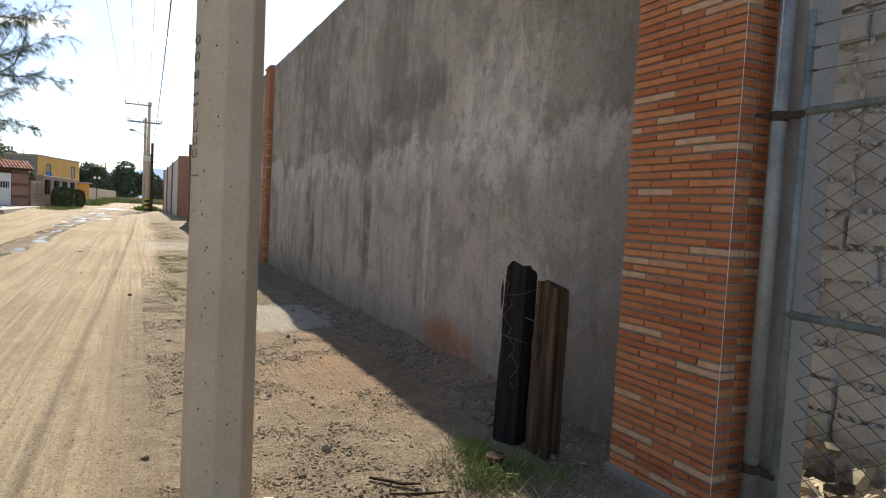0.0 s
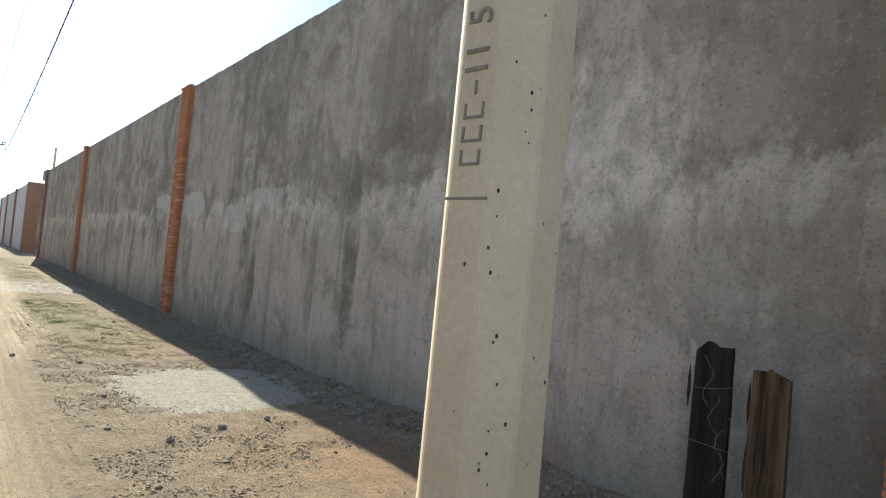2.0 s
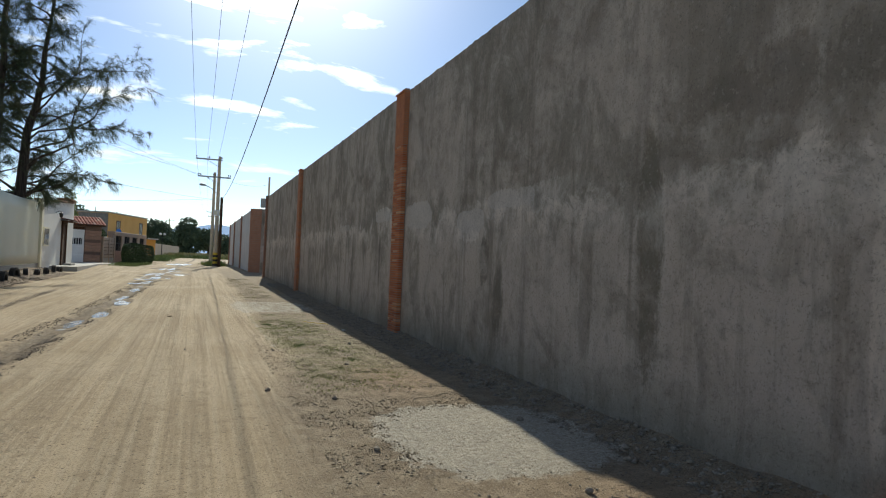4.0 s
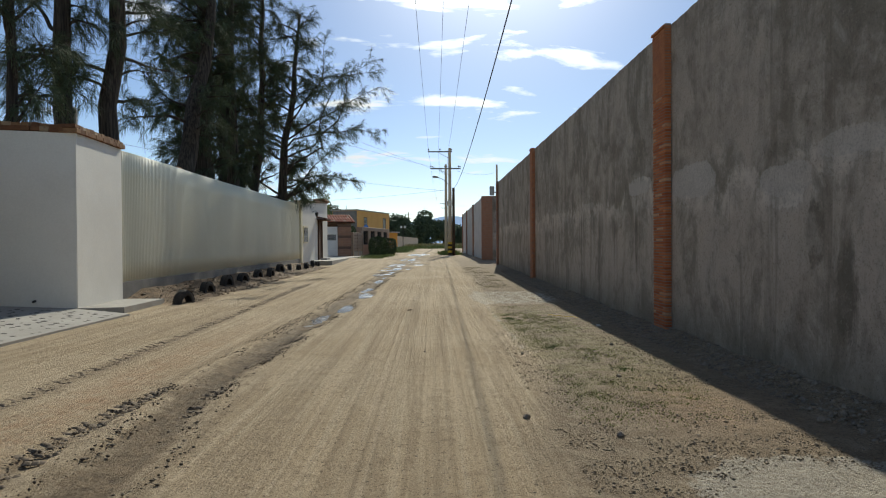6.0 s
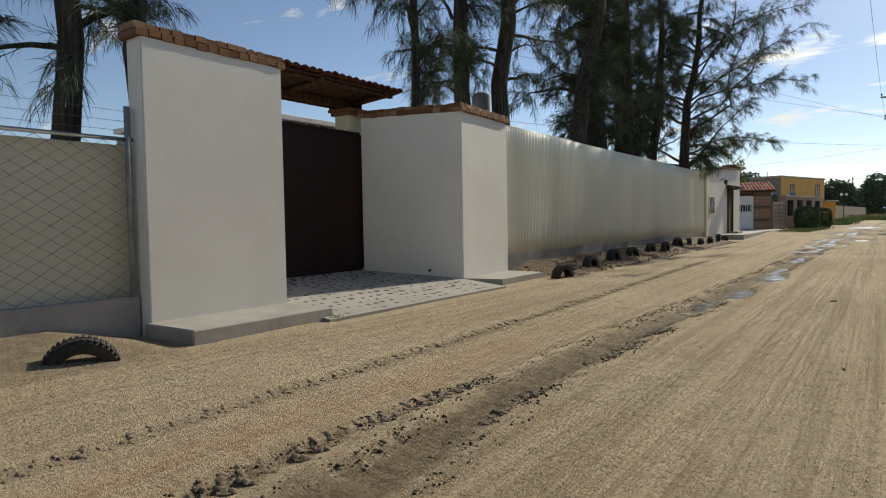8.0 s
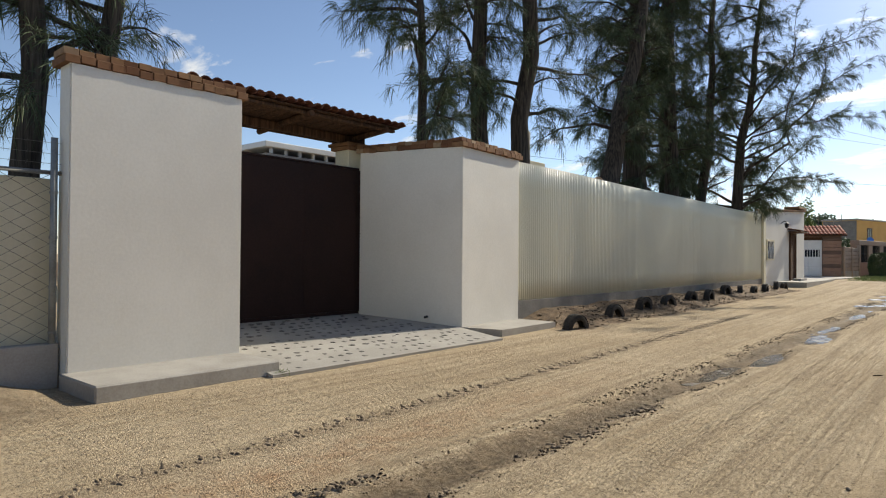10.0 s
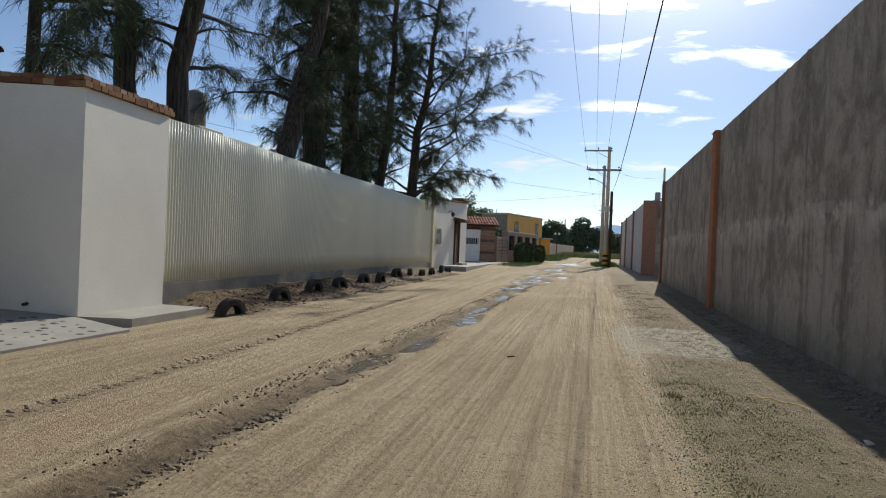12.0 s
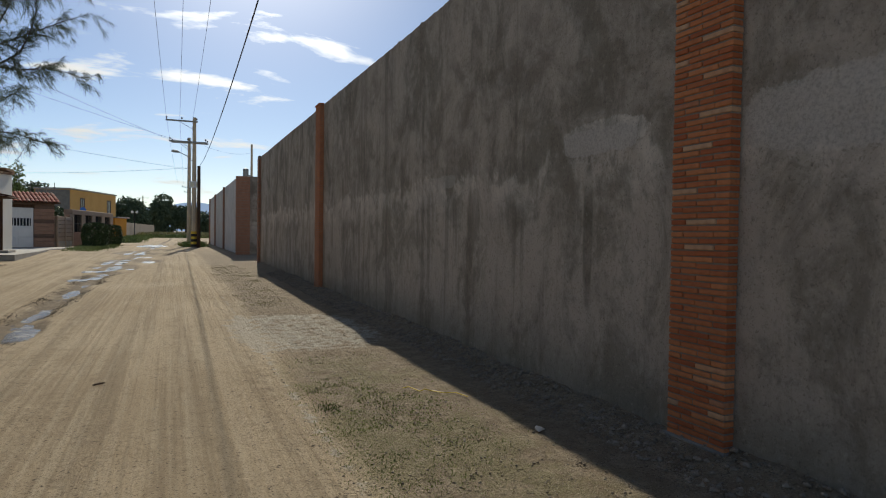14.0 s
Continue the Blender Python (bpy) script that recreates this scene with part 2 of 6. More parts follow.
def ground_material():
    """Packed sandy earth: wheel-worn tracks along the road, wet mud, gravel shoulder, dust-pale concrete, red soil and
    a bank with shade in its colour.
    """
    n = Nodes("packed sandy earth")
    broad = n.noise(0.35, 5, 0.6)
    tracks = n.noise(1.0, 6, 0.6, n.space((4.5, 0.1, 1)))
    tracks2 = n.noise(1.0, 5, 0.65, n.space((13.0, 0.35, 1), (2, 5, 0)))
    mid = n.noise(6.0, 8, 0.7)
    lumps = n.noise(22.0, 5, 0.7)
    grain = n.noise(75.0, 4, 0.8)
    grit = n.node("ShaderNodeTexVoronoi", Scale=48.0, Randomness=1.0)
    n.put(grit.inputs["Vector"], n.coord.outputs["Object"])
    shoulder, wet, red, pale, tread = (n.attr(k) for k in ("shoulder", "wet", "red", "pale", "tread"))
    color = n.mix(n.step(broad, 0.3, 0.7), (0.47, 0.36, 0.228), (0.575, 0.46, 0.31))
    worn = n.math("ADD", tracks, n.math("ADD", n.math("MULTIPLY", n.math("SUBTRACT", mid, 0.5), 0.3), n.math("MULTIPLY", n.math("SUBTRACT", lumps, 0.5), 0.35)))
    color = n.mix(n.step(worn, 0.45, 0.62, 0.0, 0.42), color, (0.275, 0.205, 0.128))
    lines = n.math("ADD", n.noise(1.0, 3, 0.5, n.space((24.0, 0.16, 1), (7, 1, 3))), n.math("MULTIPLY", n.math("SUBTRACT", lumps, 0.5), 0.25))
    color = n.mix(n.step(lines, 0.53, 0.63, 0.0, 0.32), color, (0.27, 0.2, 0.125))
    color = n.mix(n.step(lines, 0.45, 0.36, 0.0, 0.26), color, (0.6, 0.49, 0.345))
    color = n.mix(n.step(n.math("ADD", tracks2, n.math("MULTIPLY", n.math("SUBTRACT", lumps, 0.5), 0.3)), 0.5, 0.66, 0.0, 0.6), color, (0.563, 0.462, 0.317))
    color = n.mix(n.step(mid, 0.52, 0.68, 0.0, 0.35), color, (0.27, 0.2, 0.125))
    side = n.mix(n.step(mid, 0.32, 0.66), (0.2, 0.148, 0.097), (0.385, 0.31, 0.213))
    side = n.mix(n.step(lumps, 0.52, 0.68, 0.0, 0.6), side, (0.146, 0.114, 0.080))
    color = n.mix(n.math("MULTIPLY", shoulder, n.step(mid, 0.2, 0.6, 0.65, 1.0)), color, side)
    gx, gy, gz = n.axes()
    moss = n.noise(1.7, 7, 0.72, n.space((1, 0.8, 1), (2, 8, 1)))
    moss = n.math("MULTIPLY", n.step(moss, 0.43, 0.54), n.step(grain, 0.38, 0.56))
    moss = n.math("MULTIPLY", moss, n.math("MULTIPLY", n.step(gx, 0.2, 0.4), n.step(gx, 1.9, 1.2)))
    moss = n.math("MULTIPLY", moss, n.math("MULTIPLY", n.step(gy, 9.5, 11.0), n.step(gy, 17.6, 16.6)))
    color = n.mix(n.math("MULTIPLY", moss, 0.5), color, (0.17, 0.19, 0.05))
    color = n.mix(n.math("MULTIPLY", red, n.step(mid, 0.3, 0.65)), color, (0.428, 0.228, 0.116))
    chalk = n.step(n.math("ADD", pale, n.math("MULTIPLY", n.math("SUBTRACT", mid, 0.5), 1.9)), 0.38, 0.66)
    color = n.mix(n.math("MULTIPLY", chalk, 0.6), color, n.mix(n.step(lumps, 0.35, 0.65), (0.653, 0.621, 0.534), (0.450, 0.416, 0.345)))
    # wet mud in the ruts; on the bank it paints dark soil and tree shade
    soak_shade = n.step(n.math("ADD", wet, n.math("MULTIPLY", n.math("SUBTRACT", mid, 0.5), 1.0)), 0.32, 0.7)
    color = n.mix(n.math("MULTIPLY", soak_shade, n.step(lumps, 0.3, 0.65, 0.95, 0.6)), color, n.mix(n.step(mid, 0.4, 0.6), (0.075, 0.048, 0.027), (0.19, 0.133, 0.078)))
    color = n.mix(n.math("MULTIPLY", tread, n.step(lumps, 0.3, 0.6, 0.6, 0.25)), color, (0.14, 0.104, 0.066))
    color = n.mix(n.step(grain, 0.52, 0.62, 0.0, 0.7), color, (0.15, 0.114, 0.074))
    speck = n.noise(30.0, 3, 0.7, n.space((1, 1, 1), (9, 4, 2)))
    color = n.mix(n.step(speck, 0.61, 0.67, 0.0, 0.8), color, (0.1, 0.075, 0.05))
    color = n.mix(n.math("MULTIPLY", n.step(grit.outputs["Distance"], 0.22, 0.06, 0.0, 0.7), n.math("SUBTRACT", 1.0, n.math("MULTIPLY", soak_shade, 0.65))), color, (0.563, 0.490, 0.384))
    rough = n.math("SUBTRACT", 0.95, n.math("MULTIPLY", soak_shade, 0.1))
    height = n.math("ADD", n.math("MULTIPLY", mid, 0.8), n.math("ADD", n.math("MULTIPLY", grain, 0.6), n.math("ADD", n.math("MULTIPLY", lumps, 0.5), n.math("ADD", n.math("MULTIPLY", tracks2, 0.5), n.math("MULTIPLY", lines, 0.6)))))
    return n.done(color, rough, 0.0, n.bump(height, 1.0, 0.03), 0.2)


def wood_material(name, dark, light):
    n = Nodes(name)
    rings = n.noise(1.0, 6, 0.65, n.space((22, 22, 1.2)))
    fine = n.noise(1.0, 4, 0.7, n.space((90, 90, 4)))
    color = n.mix(n.step(rings, 0.35, 0.68), dark, light)
    color = n.mix(n.step(fine, 0.55, 0.7, 0.0, 0.5), color, tuple(0.3 * c for c in dark))
    return n.done(color, 0.9, 0.0, n.bump(n.math("ADD", rings, n.math("MULTIPLY", fine, 0.5)), 0.8, 0.012), 0.25)


PLASTER = plaster_material()
GROUND = ground_material()
BRICK = brick_material("terracotta facing brick", (0.4, 0.115, 0.045), (0.6, 0.24, 0.1), (0.6, 0.37, 0.22), 37.0)
BRICK_REST = plain("terracotta facing bricks", (0.4, 0.145, 0.065), (0.56, 0.24, 0.11), 9, 40)
BRICK_DARK = brick_material("weathered cap brick", (0.16, 0.072, 0.036), (0.27, 0.15, 0.075), (0.33, 0.23, 0.14), 23.0)
PALE_RENDER = plain("pale grey render", (0.46, 0.42, 0.375), (0.64, 0.59, 0.53), 1.2, 25)
MORTAR = plain("grey mortar", (0.2, 0.175, 0.15), (0.3, 0.27, 0.235), 8, 70)
# far bricks: the haze of distance is mixed into a duller colour
BRICK_FAR = plain("haze-muted orange brick veneer", (0.32, 0.16, 0.1), (0.41, 0.22, 0.145), 6, 30)
CONCRETE = plain("raw grey concrete", (0.29, 0.27, 0.24), (0.42, 0.4, 0.365), 2.0, 45)
CONCRETE_DARK = plain("damp grey concrete", (0.16, 0.15, 0.135), (0.26, 0.245, 0.22), 2.5, 40)
BLOCK = plain("cement block", (0.46, 0.445, 0.42), (0.62, 0.6, 0.57), 4, 50, bump=0.6, depth=0.008, per=0.35)
WHITE = plain("white painted render", (0.68, 0.655, 0.59), (0.78, 0.755, 0.69), 0.7, 30, rough=0.8, bump=0.25, depth=0.003)
CREAM = plain("cream painted render", (0.68, 0.63, 0.46), (0.76, 0.71, 0.54), 0.7, 30, rough=0.8, bump=0.2)
SHEET = plain("cream painted corrugated sheet", (0.81, 0.78, 0.6), (0.87, 0.84, 0.67), 0.35, 25, rough=0.38, bump=0.05, depth=0.001, spec=0.5)
GATE = plain("dark brown painted steel", (0.019, 0.009, 0.007), (0.034, 0.017, 0.013), 1.5, 30, rough=0.6, bump=0.1, spec=0.2)
TILE = brick_material("clay roof tile", (0.09, 0.032, 0.02), (0.17, 0.064, 0.037), (0.22, 0.12, 0.08), 19.0)
BEAM = wood_material("dark roof timber", (0.05, 0.026, 0.015), (0.13, 0.07, 0.04))
GALV = plain("galvanised pipe", (0.2, 0.205, 0.2), (0.36, 0.365, 0.35), 6, 60, rough=0.55, metal=0.35, bump=0.2)
WIRE = plain("dull wire", (0.16, 0.14, 0.12), (0.28, 0.25, 0.22), 30, 120, rough=0.6, metal=0.6, bump=0.1)
GREENPIPE = plain("dull green-grey pipe", (0.15, 0.175, 0.16), (0.3, 0.33, 0.305), 6, 60, rough=0.6, metal=0.3, bump=0.2)
DARKWIRE = plain("old brown fence wire", (0.045, 0.038, 0.032), (0.12, 0.1, 0.082), 30, 120, rough=0.7, metal=0.3, bump=0.1)
RUST = plain("rusted iron", (0.03, 0.02, 0.015), (0.1, 0.062, 0.04), 20, 90, rough=0.85, metal=0.2, bump=0.4)
CABLE = plain("black cable", (0.012, 0.012, 0.013), (0.02, 0.02, 0.02), 8, 60, rough=0.6, bump=0.05)
RUBBER = plain("dusty black rubber", (0.022, 0.021, 0.02), (0.075, 0.066, 0.055), 5, 40, rough=0.85, bump=0.4)
BARK = wood_material("dark grey bark", (0.035, 0.028, 0.022), (0.11, 0.088, 0.068))
CHARRED = wood_material("charred wood", (0.009, 0.008, 0.007), (0.03, 0.026, 0.022))
OLDWOOD = wood_material("weathered brown wood", (0.03, 0.018, 0.011), (0.14, 0.088, 0.05))
CUTWOOD = plain("fresh cut wood", (0.42, 0.22, 0.1), (0.55, 0.33, 0.17), 8, 50)
POLE = plain("cast concrete pole", (0.47, 0.375, 0.255), (0.63, 0.52, 0.375), 1.6, 60, rough=0.85, bump=0.3)
NEEDLE = plain("casuarina needles", (0.04, 0.056, 0.027), (0.105, 0.135, 0.062), 1.2, 9, rough=0.75, bump=0.0)
LEAF = plain("dark green leaves", (0.035, 0.06, 0.02), (0.1, 0.15, 0.05), 2.0, 9, rough=0.6, bump=0.0)
# leaf green lightened: distance haze is put into the colour
FARLEAF = plain("hazy far foliage", (0.075, 0.105, 0.06), (0.15, 0.19, 0.105), 0.6, 3, rough=0.7, bump=0.0)
GRASS = plain("green grass blades", (0.1, 0.15, 0.035), (0.24, 0.29, 0.085), 3.0, 20, rough=0.65, bump=0.0)
LAWN = plain("yellow-green short grass", (0.17, 0.2, 0.045), (0.33, 0.36, 0.1), 3.0, 20, rough=0.65, bump=0.0)
DRY = plain("dry grass blades", (0.26, 0.23, 0.09), (0.4, 0.36, 0.17), 3.0, 20, rough=0.75, bump=0.0)
OCHRE = plain("ochre painted render", (0.6, 0.34, 0.1), (0.68, 0.41, 0.14), 0.8, 20)
ORANGE = plain("orange painted render", (0.6, 0.24, 0.025), (0.66, 0.3, 0.045), 0.8, 20)
BEIGE = plain("beige block wall", (0.34, 0.25, 0.18), (0.44, 0.335, 0.25), 0.8, 15)
STONE = plain("banded pink stone", (0.26, 0.15, 0.105), (0.36, 0.22, 0.155), 2.5, 25, bump=0.5)
STONE_DARK = plain("dark stone band", (0.12, 0.075, 0.055), (0.18, 0.115, 0.085), 2.5, 25)
REDTILE = brick_material("red roof tile", (0.24, 0.05, 0.028), (0.34, 0.085, 0.045), (0.32, 0.15, 0.1), 29.0)
PAINTWHITE = plain("white painted steel", (0.68, 0.68, 0.67), (0.78, 0.78, 0.77), 2, 30, rough=0.5, bump=0.05)
GLASS = plain("dark window glass", (0.015, 0.018, 0.022), (0.03, 0.034, 0.04), 2, 10, rough=0.15, bump=0.0, spec=0.25)
BLUE = plain("blue plastic dish", (0.04, 0.16, 0.5), (0.06, 0.2, 0.58), 3, 20, rough=0.4, bump=0.0)
BLACKPAINT = plain("black paint", (0.012, 0.012, 0.012), (0.03, 0.028, 0.026), 6, 40, rough=0.6)
YELLOWPAINT = plain("yellow paint", (0.62, 0.42, 0.03), (0.7, 0.5, 0.06), 6, 40, rough=0.6)
WATER = Nodes("muddy puddle water")
WATER = WATER.done((0.13, 0.106, 0.077), WATER.step(WATER.noise(3.0, 4, 0.6), 0.35, 0.65, 0.1, 0.3), 0.0, WATER.bump(WATER.noise(28.0, 4, 0.7), 0.5, 0.012), 0.9)
PEBBLE = plain("road stone", (0.15, 0.12, 0.088), (0.4, 0.34, 0.265), 9, 60, bump=0.5)
INK = plain("dark stencil paint", (0.17, 0.14, 0.105), (0.28, 0.24, 0.185), 40, 120)
MOUNTAIN = plain("hazy blue hill", (0.16, 0.23, 0.36), (0.2, 0.28, 0.42), 0.01, 0.1, bump=0.0)
# the hills give off a blue glow in place of haze before their shaded side
MOUNTAIN.node_tree.nodes["Principled BSDF"].inputs["Emission Color"].default_value = (0.27, 0.4, 0.6, 1)
MOUNTAIN.node_tree.nodes["Principled BSDF"].inputs["Emission Strength"].default_value = 0.75
FIELD = plain("dry field grass", (0.2, 0.19, 0.07), (0.34, 0.3, 0.13), 0.2, 2.0)

# ---- building helpers ----
def block(bm, x0, y0, z0, x1, y1, z1, bevel=0.0):
    """A box between two corners, with its edges eased."""
    r = bmesh.ops.create_cube(bm, size=1.0)
    for v in r["verts"]:
        v.co = Vector(((x0 + x1) / 2 + v.co.x * (x1 - x0), (y0 + y1) / 2 + v.co.y * (y1 - y0), (z0 + z1) / 2 + v.co.z * (z1 - z0)))
    if bevel:
        edges = list({e for v in r["verts"] for e in v.link_edges})
        bmesh.ops.bevel(bm, geom=edges, offset=bevel, segments=1, affect="EDGES", profile=0.5)
    return bm


def boxed(x0, y0, z0, x1, y1, z1, bevel=0.0):
    return block(bmesh.new(), x0, y0, z0, x1, y1, z1, bevel)


def tube(bm, points, radii, sides=8, cap=True):
    """A tapered tube along points."""
    points = [Vector(p) for p in points]
    if isinstance(radii, (int, float)):
        radii = [radii] * len(points)
    rings = []
    ref = None
    for i, p in enumerate(points):
        d = (points[min(i + 1, len(points) - 1)] - points[max(i - 1, 0)]).normalized()
        if ref is None or abs(ref.dot(d)) > 0.95:
            ref = Vector((1, 0, 0)) if abs(d.x) < 0.8 else Vector((0, 1, 0))
        u = (ref - d * ref.dot(d)).normalized()
        w = d.cross(u)
        ref = u
        rings.append([bm.verts.new(p + (u * math.cos(a) + w * math.sin(a)) * radii[i]) for a in (2 * math.pi * k / sides for k in range(sides))])
    for a, b in zip(rings, rings[1:]):
        for k in range(sides):
            bm.faces.new((a[k], a[(k + 1) % sides], b[(k + 1) % sides], b[k]))
    if cap:
        bm.faces.new(rings[0][::-1])
        bm.faces.new(rings[-1])
    return bm


def mesh_of(name, bm, material, smooth=False):
    bmesh.ops.recalc_face_normals(bm, faces=bm.faces)
    data = bpy.data.meshes.new(name)
    bm.to_mesh(data)
    bm.free()
    data.materials.append(material)
    if smooth:
        data.polygons.foreach_set("use_smooth", [True] * len(data.polygons))
    return data


def part(name, bm, material, parent=None, label="", smooth=False):
    """Links a bmesh as one mesh object, under a thing or a part."""
    ob = new(name, mesh_of(name, bm, material, smooth))
    if parent is not None:
        ob.parent = parent
    return tagged(ob, label)


def thing(name, label, category, at=(0, 0, 0), turn=0.0, group="", kind=""):
    ob = new(name)
    ob.matrix_basis = pose(*at, 0, 0, turn)
    ob.empty_display_size = 0.2
    return tagged(ob, label, category, group, kind)


def solid(name, bm, material, label, category="", kind="", group="", smooth=False):
    return tagged(part(name, bm, material, None, "", smooth), label, category, group, kind)


def raw_mesh(name, verts, faces, material, smooth=False):
    """A mesh straight from arrays of vertices and quads (or triangles)."""
    verts, faces = np.asarray(verts, np.float32), np.asarray(faces, np.int32)
    data = bpy.data.meshes.new(name)
    data.vertices.add(len(verts))
    data.vertices.foreach_set("co", verts.ravel())
    k = faces.shape[1]
    data.loops.add(faces.size)
    data.loops.foreach_set("vertex_index", faces.ravel())
    data.polygons.add(len(faces))
    data.polygons.foreach_set("loop_start", np.arange(0, faces.size, k, dtype=np.int32))
    if smooth:
        data.polygons.foreach_set("use_smooth", np.ones(len(faces), dtype=bool))
    data.update(calc_edges=True)
    data.materials.append(material)
    return data


def fbm(x, y, scale, seed=0.0, octaves=4):
    """Smooth noise from -1 to 1 on arrays, by hashed lattice values."""
    total, amp, norm = 0.0, 1.0, 0.0
    for o in range(octaves):
        u, v = x * scale + 17.3 * o + seed, y * scale - 9.1 * o + seed * 1.7
        i, j = np.floor(u), np.floor(v)
        a, b = u - i, v - j
        a, b = a * a * (3 - 2 * a), b * b * (3 - 2 * b)

        def lattice(p, q):
            s = np.sin(p * 127.1 + q * 311.7 + seed * 74.7) * 43758.5453
            return (s - np.floor(s)) * 2 - 1
        total = total + amp * ((lattice(i, j) * (1 - a) + lattice(i + 1, j) * a) * (1 - b) + (lattice(i, j + 1) * (1 - a) + lattice(i + 1, j + 1) * a) * b)
        norm += amp
        amp, scale = amp * 0.5, scale * 2
    return total / norm


def hump(x, centre, width):
    return np.exp(-((x - centre) / width) ** 2)


def rut_line(y):
    """The muddy rut's place across the road."""
    return np.interp(y, [-10, 4, 9, 10.5, 13, 16, 22, 30, 50, 90], [-2.9, -2.5, -2.62, -2.84, -2.8, -2.72, -2.56, -2.45, -1.9, -0.8])


PUDDLES = ((-2.74, 15.9, 0.2, 1.0), (-2.4, 17.2, 0.14, 0.7), (-2.55, 22.0, 0.2, 1.0), (-2.48, 25.3, 0.3, 1.0))
pool = random.Random(12)
PUDDLES += tuple((float(rut_line(y)) + pool.uniform(-0.45, 0.6), y, pool.uniform(0.22, 0.5), pool.uniform(0.4, 0.85)) for y in np.linspace(27.5, 40.5, 14))
PUDDLES += tuple((float(rut_line(y)) + pool.uniform(-0.5, 0.7), y, pool.uniform(0.4, 0.7), pool.uniform(0.8, 1.4)) for y in (44.0, 47.5, 51.0, 55.0))
PUDDLES += ((-2.2, 33.4, 0.6, 1.6), (-1.55, 37.2, 0.6, 1.5), (-2.5, 45.0, 0.9, 2.0), (-1.9, 60.0, 1.1, 4.0), (-2.3, 20.2, 0.16, 0.9))


def puddle_depth(x, y):
    d = 0.0
    for px, py, sx, sy in PUDDLES:
        d = np.maximum(d, np.exp(-((x - px) / sx) ** 2 - ((y - py) / sy) ** 2))
    return d


def ground_z(x, y):
    """The lie of the ground."""
    x, y = np.asarray(x, float), np.asarray(y, float)
    z = np.interp(y, [-10, 16, 25, 35, 45, 80], [0, 0, 0.06, 0.16, 0.22, 0.25])
    z = z * (1 - 0.75 * np.clip((-4.6 - x) / 1.5, 0, 1) * np.clip((46 - y) / 6, 0, 1))
    near = np.clip((90 - y) / 40, 0, 1) * np.clip((y + 25) / 10, 0, 1)
    rut = x - rut_line(y)
    z = z - 0.035 * near * (hump(rut, 0.0, 0.22) + 0.5 * hump(rut, -0.5, 0.15)) + 0.018 * near * (hump(rut, 0.38, 0.15) + hump(rut, -0.27, 0.1))
    z = z - near * 0.012 * (hump(x, 0.25, 0.3) + hump(x, -1.35, 0.35))
    z = z - near * 0.045 * puddle_depth(x, y)
    bank = np.clip((-5.9 - x) / 1.35, 0, 1)
    along = np.clip((y - 18.3) / 1.2, 0, 1) * np.clip((38 - y) / 1.5, 0, 1)
    z = z + 0.25 * bank * bank * (3 - 2 * bank) * along * (1 + 0.25 * fbm(x, y, 1.1, 5))
    along = np.clip((10.2 - y) / 0.8, 0, 1)
    z = z + 0.2 * np.clip((-5.6 - x) / 1.7, 0, 1) * along
    edge = hump(x, 2.45, 0.28) * np.clip((36 - y) / 2, 0, 1) * np.clip((y + 8) / 2, 0, 1)
    z = z + 0.1 * edge * (1 + 0.5 * fbm(x, y, 1.6, 9))
    z = z + near * (0.012 * fbm(x, y, 0.9, 2) + 0.006 * fbm(x, y, 4.0, 3))
    return z


def on_ground(x, y):
    return float(ground_z(x, y))

# ---- the ground: one sheet from the road to the horizon ----
def spaced(low, high, step, far_low, far_high, grow=1.25):
    """Even steps between low and high, growing ones beyond."""
    core = list(np.arange(low, high + step / 2, step))
    s, a, out = step, core[-1], []
    while a < far_high:
        s *= grow
        a += s
        out.append(a)
    s, a, before = step, core[0], []
    while a > far_low:
        s *= grow
        a -= s
        before.append(a)
    return np.array(before[::-1] + core + out)


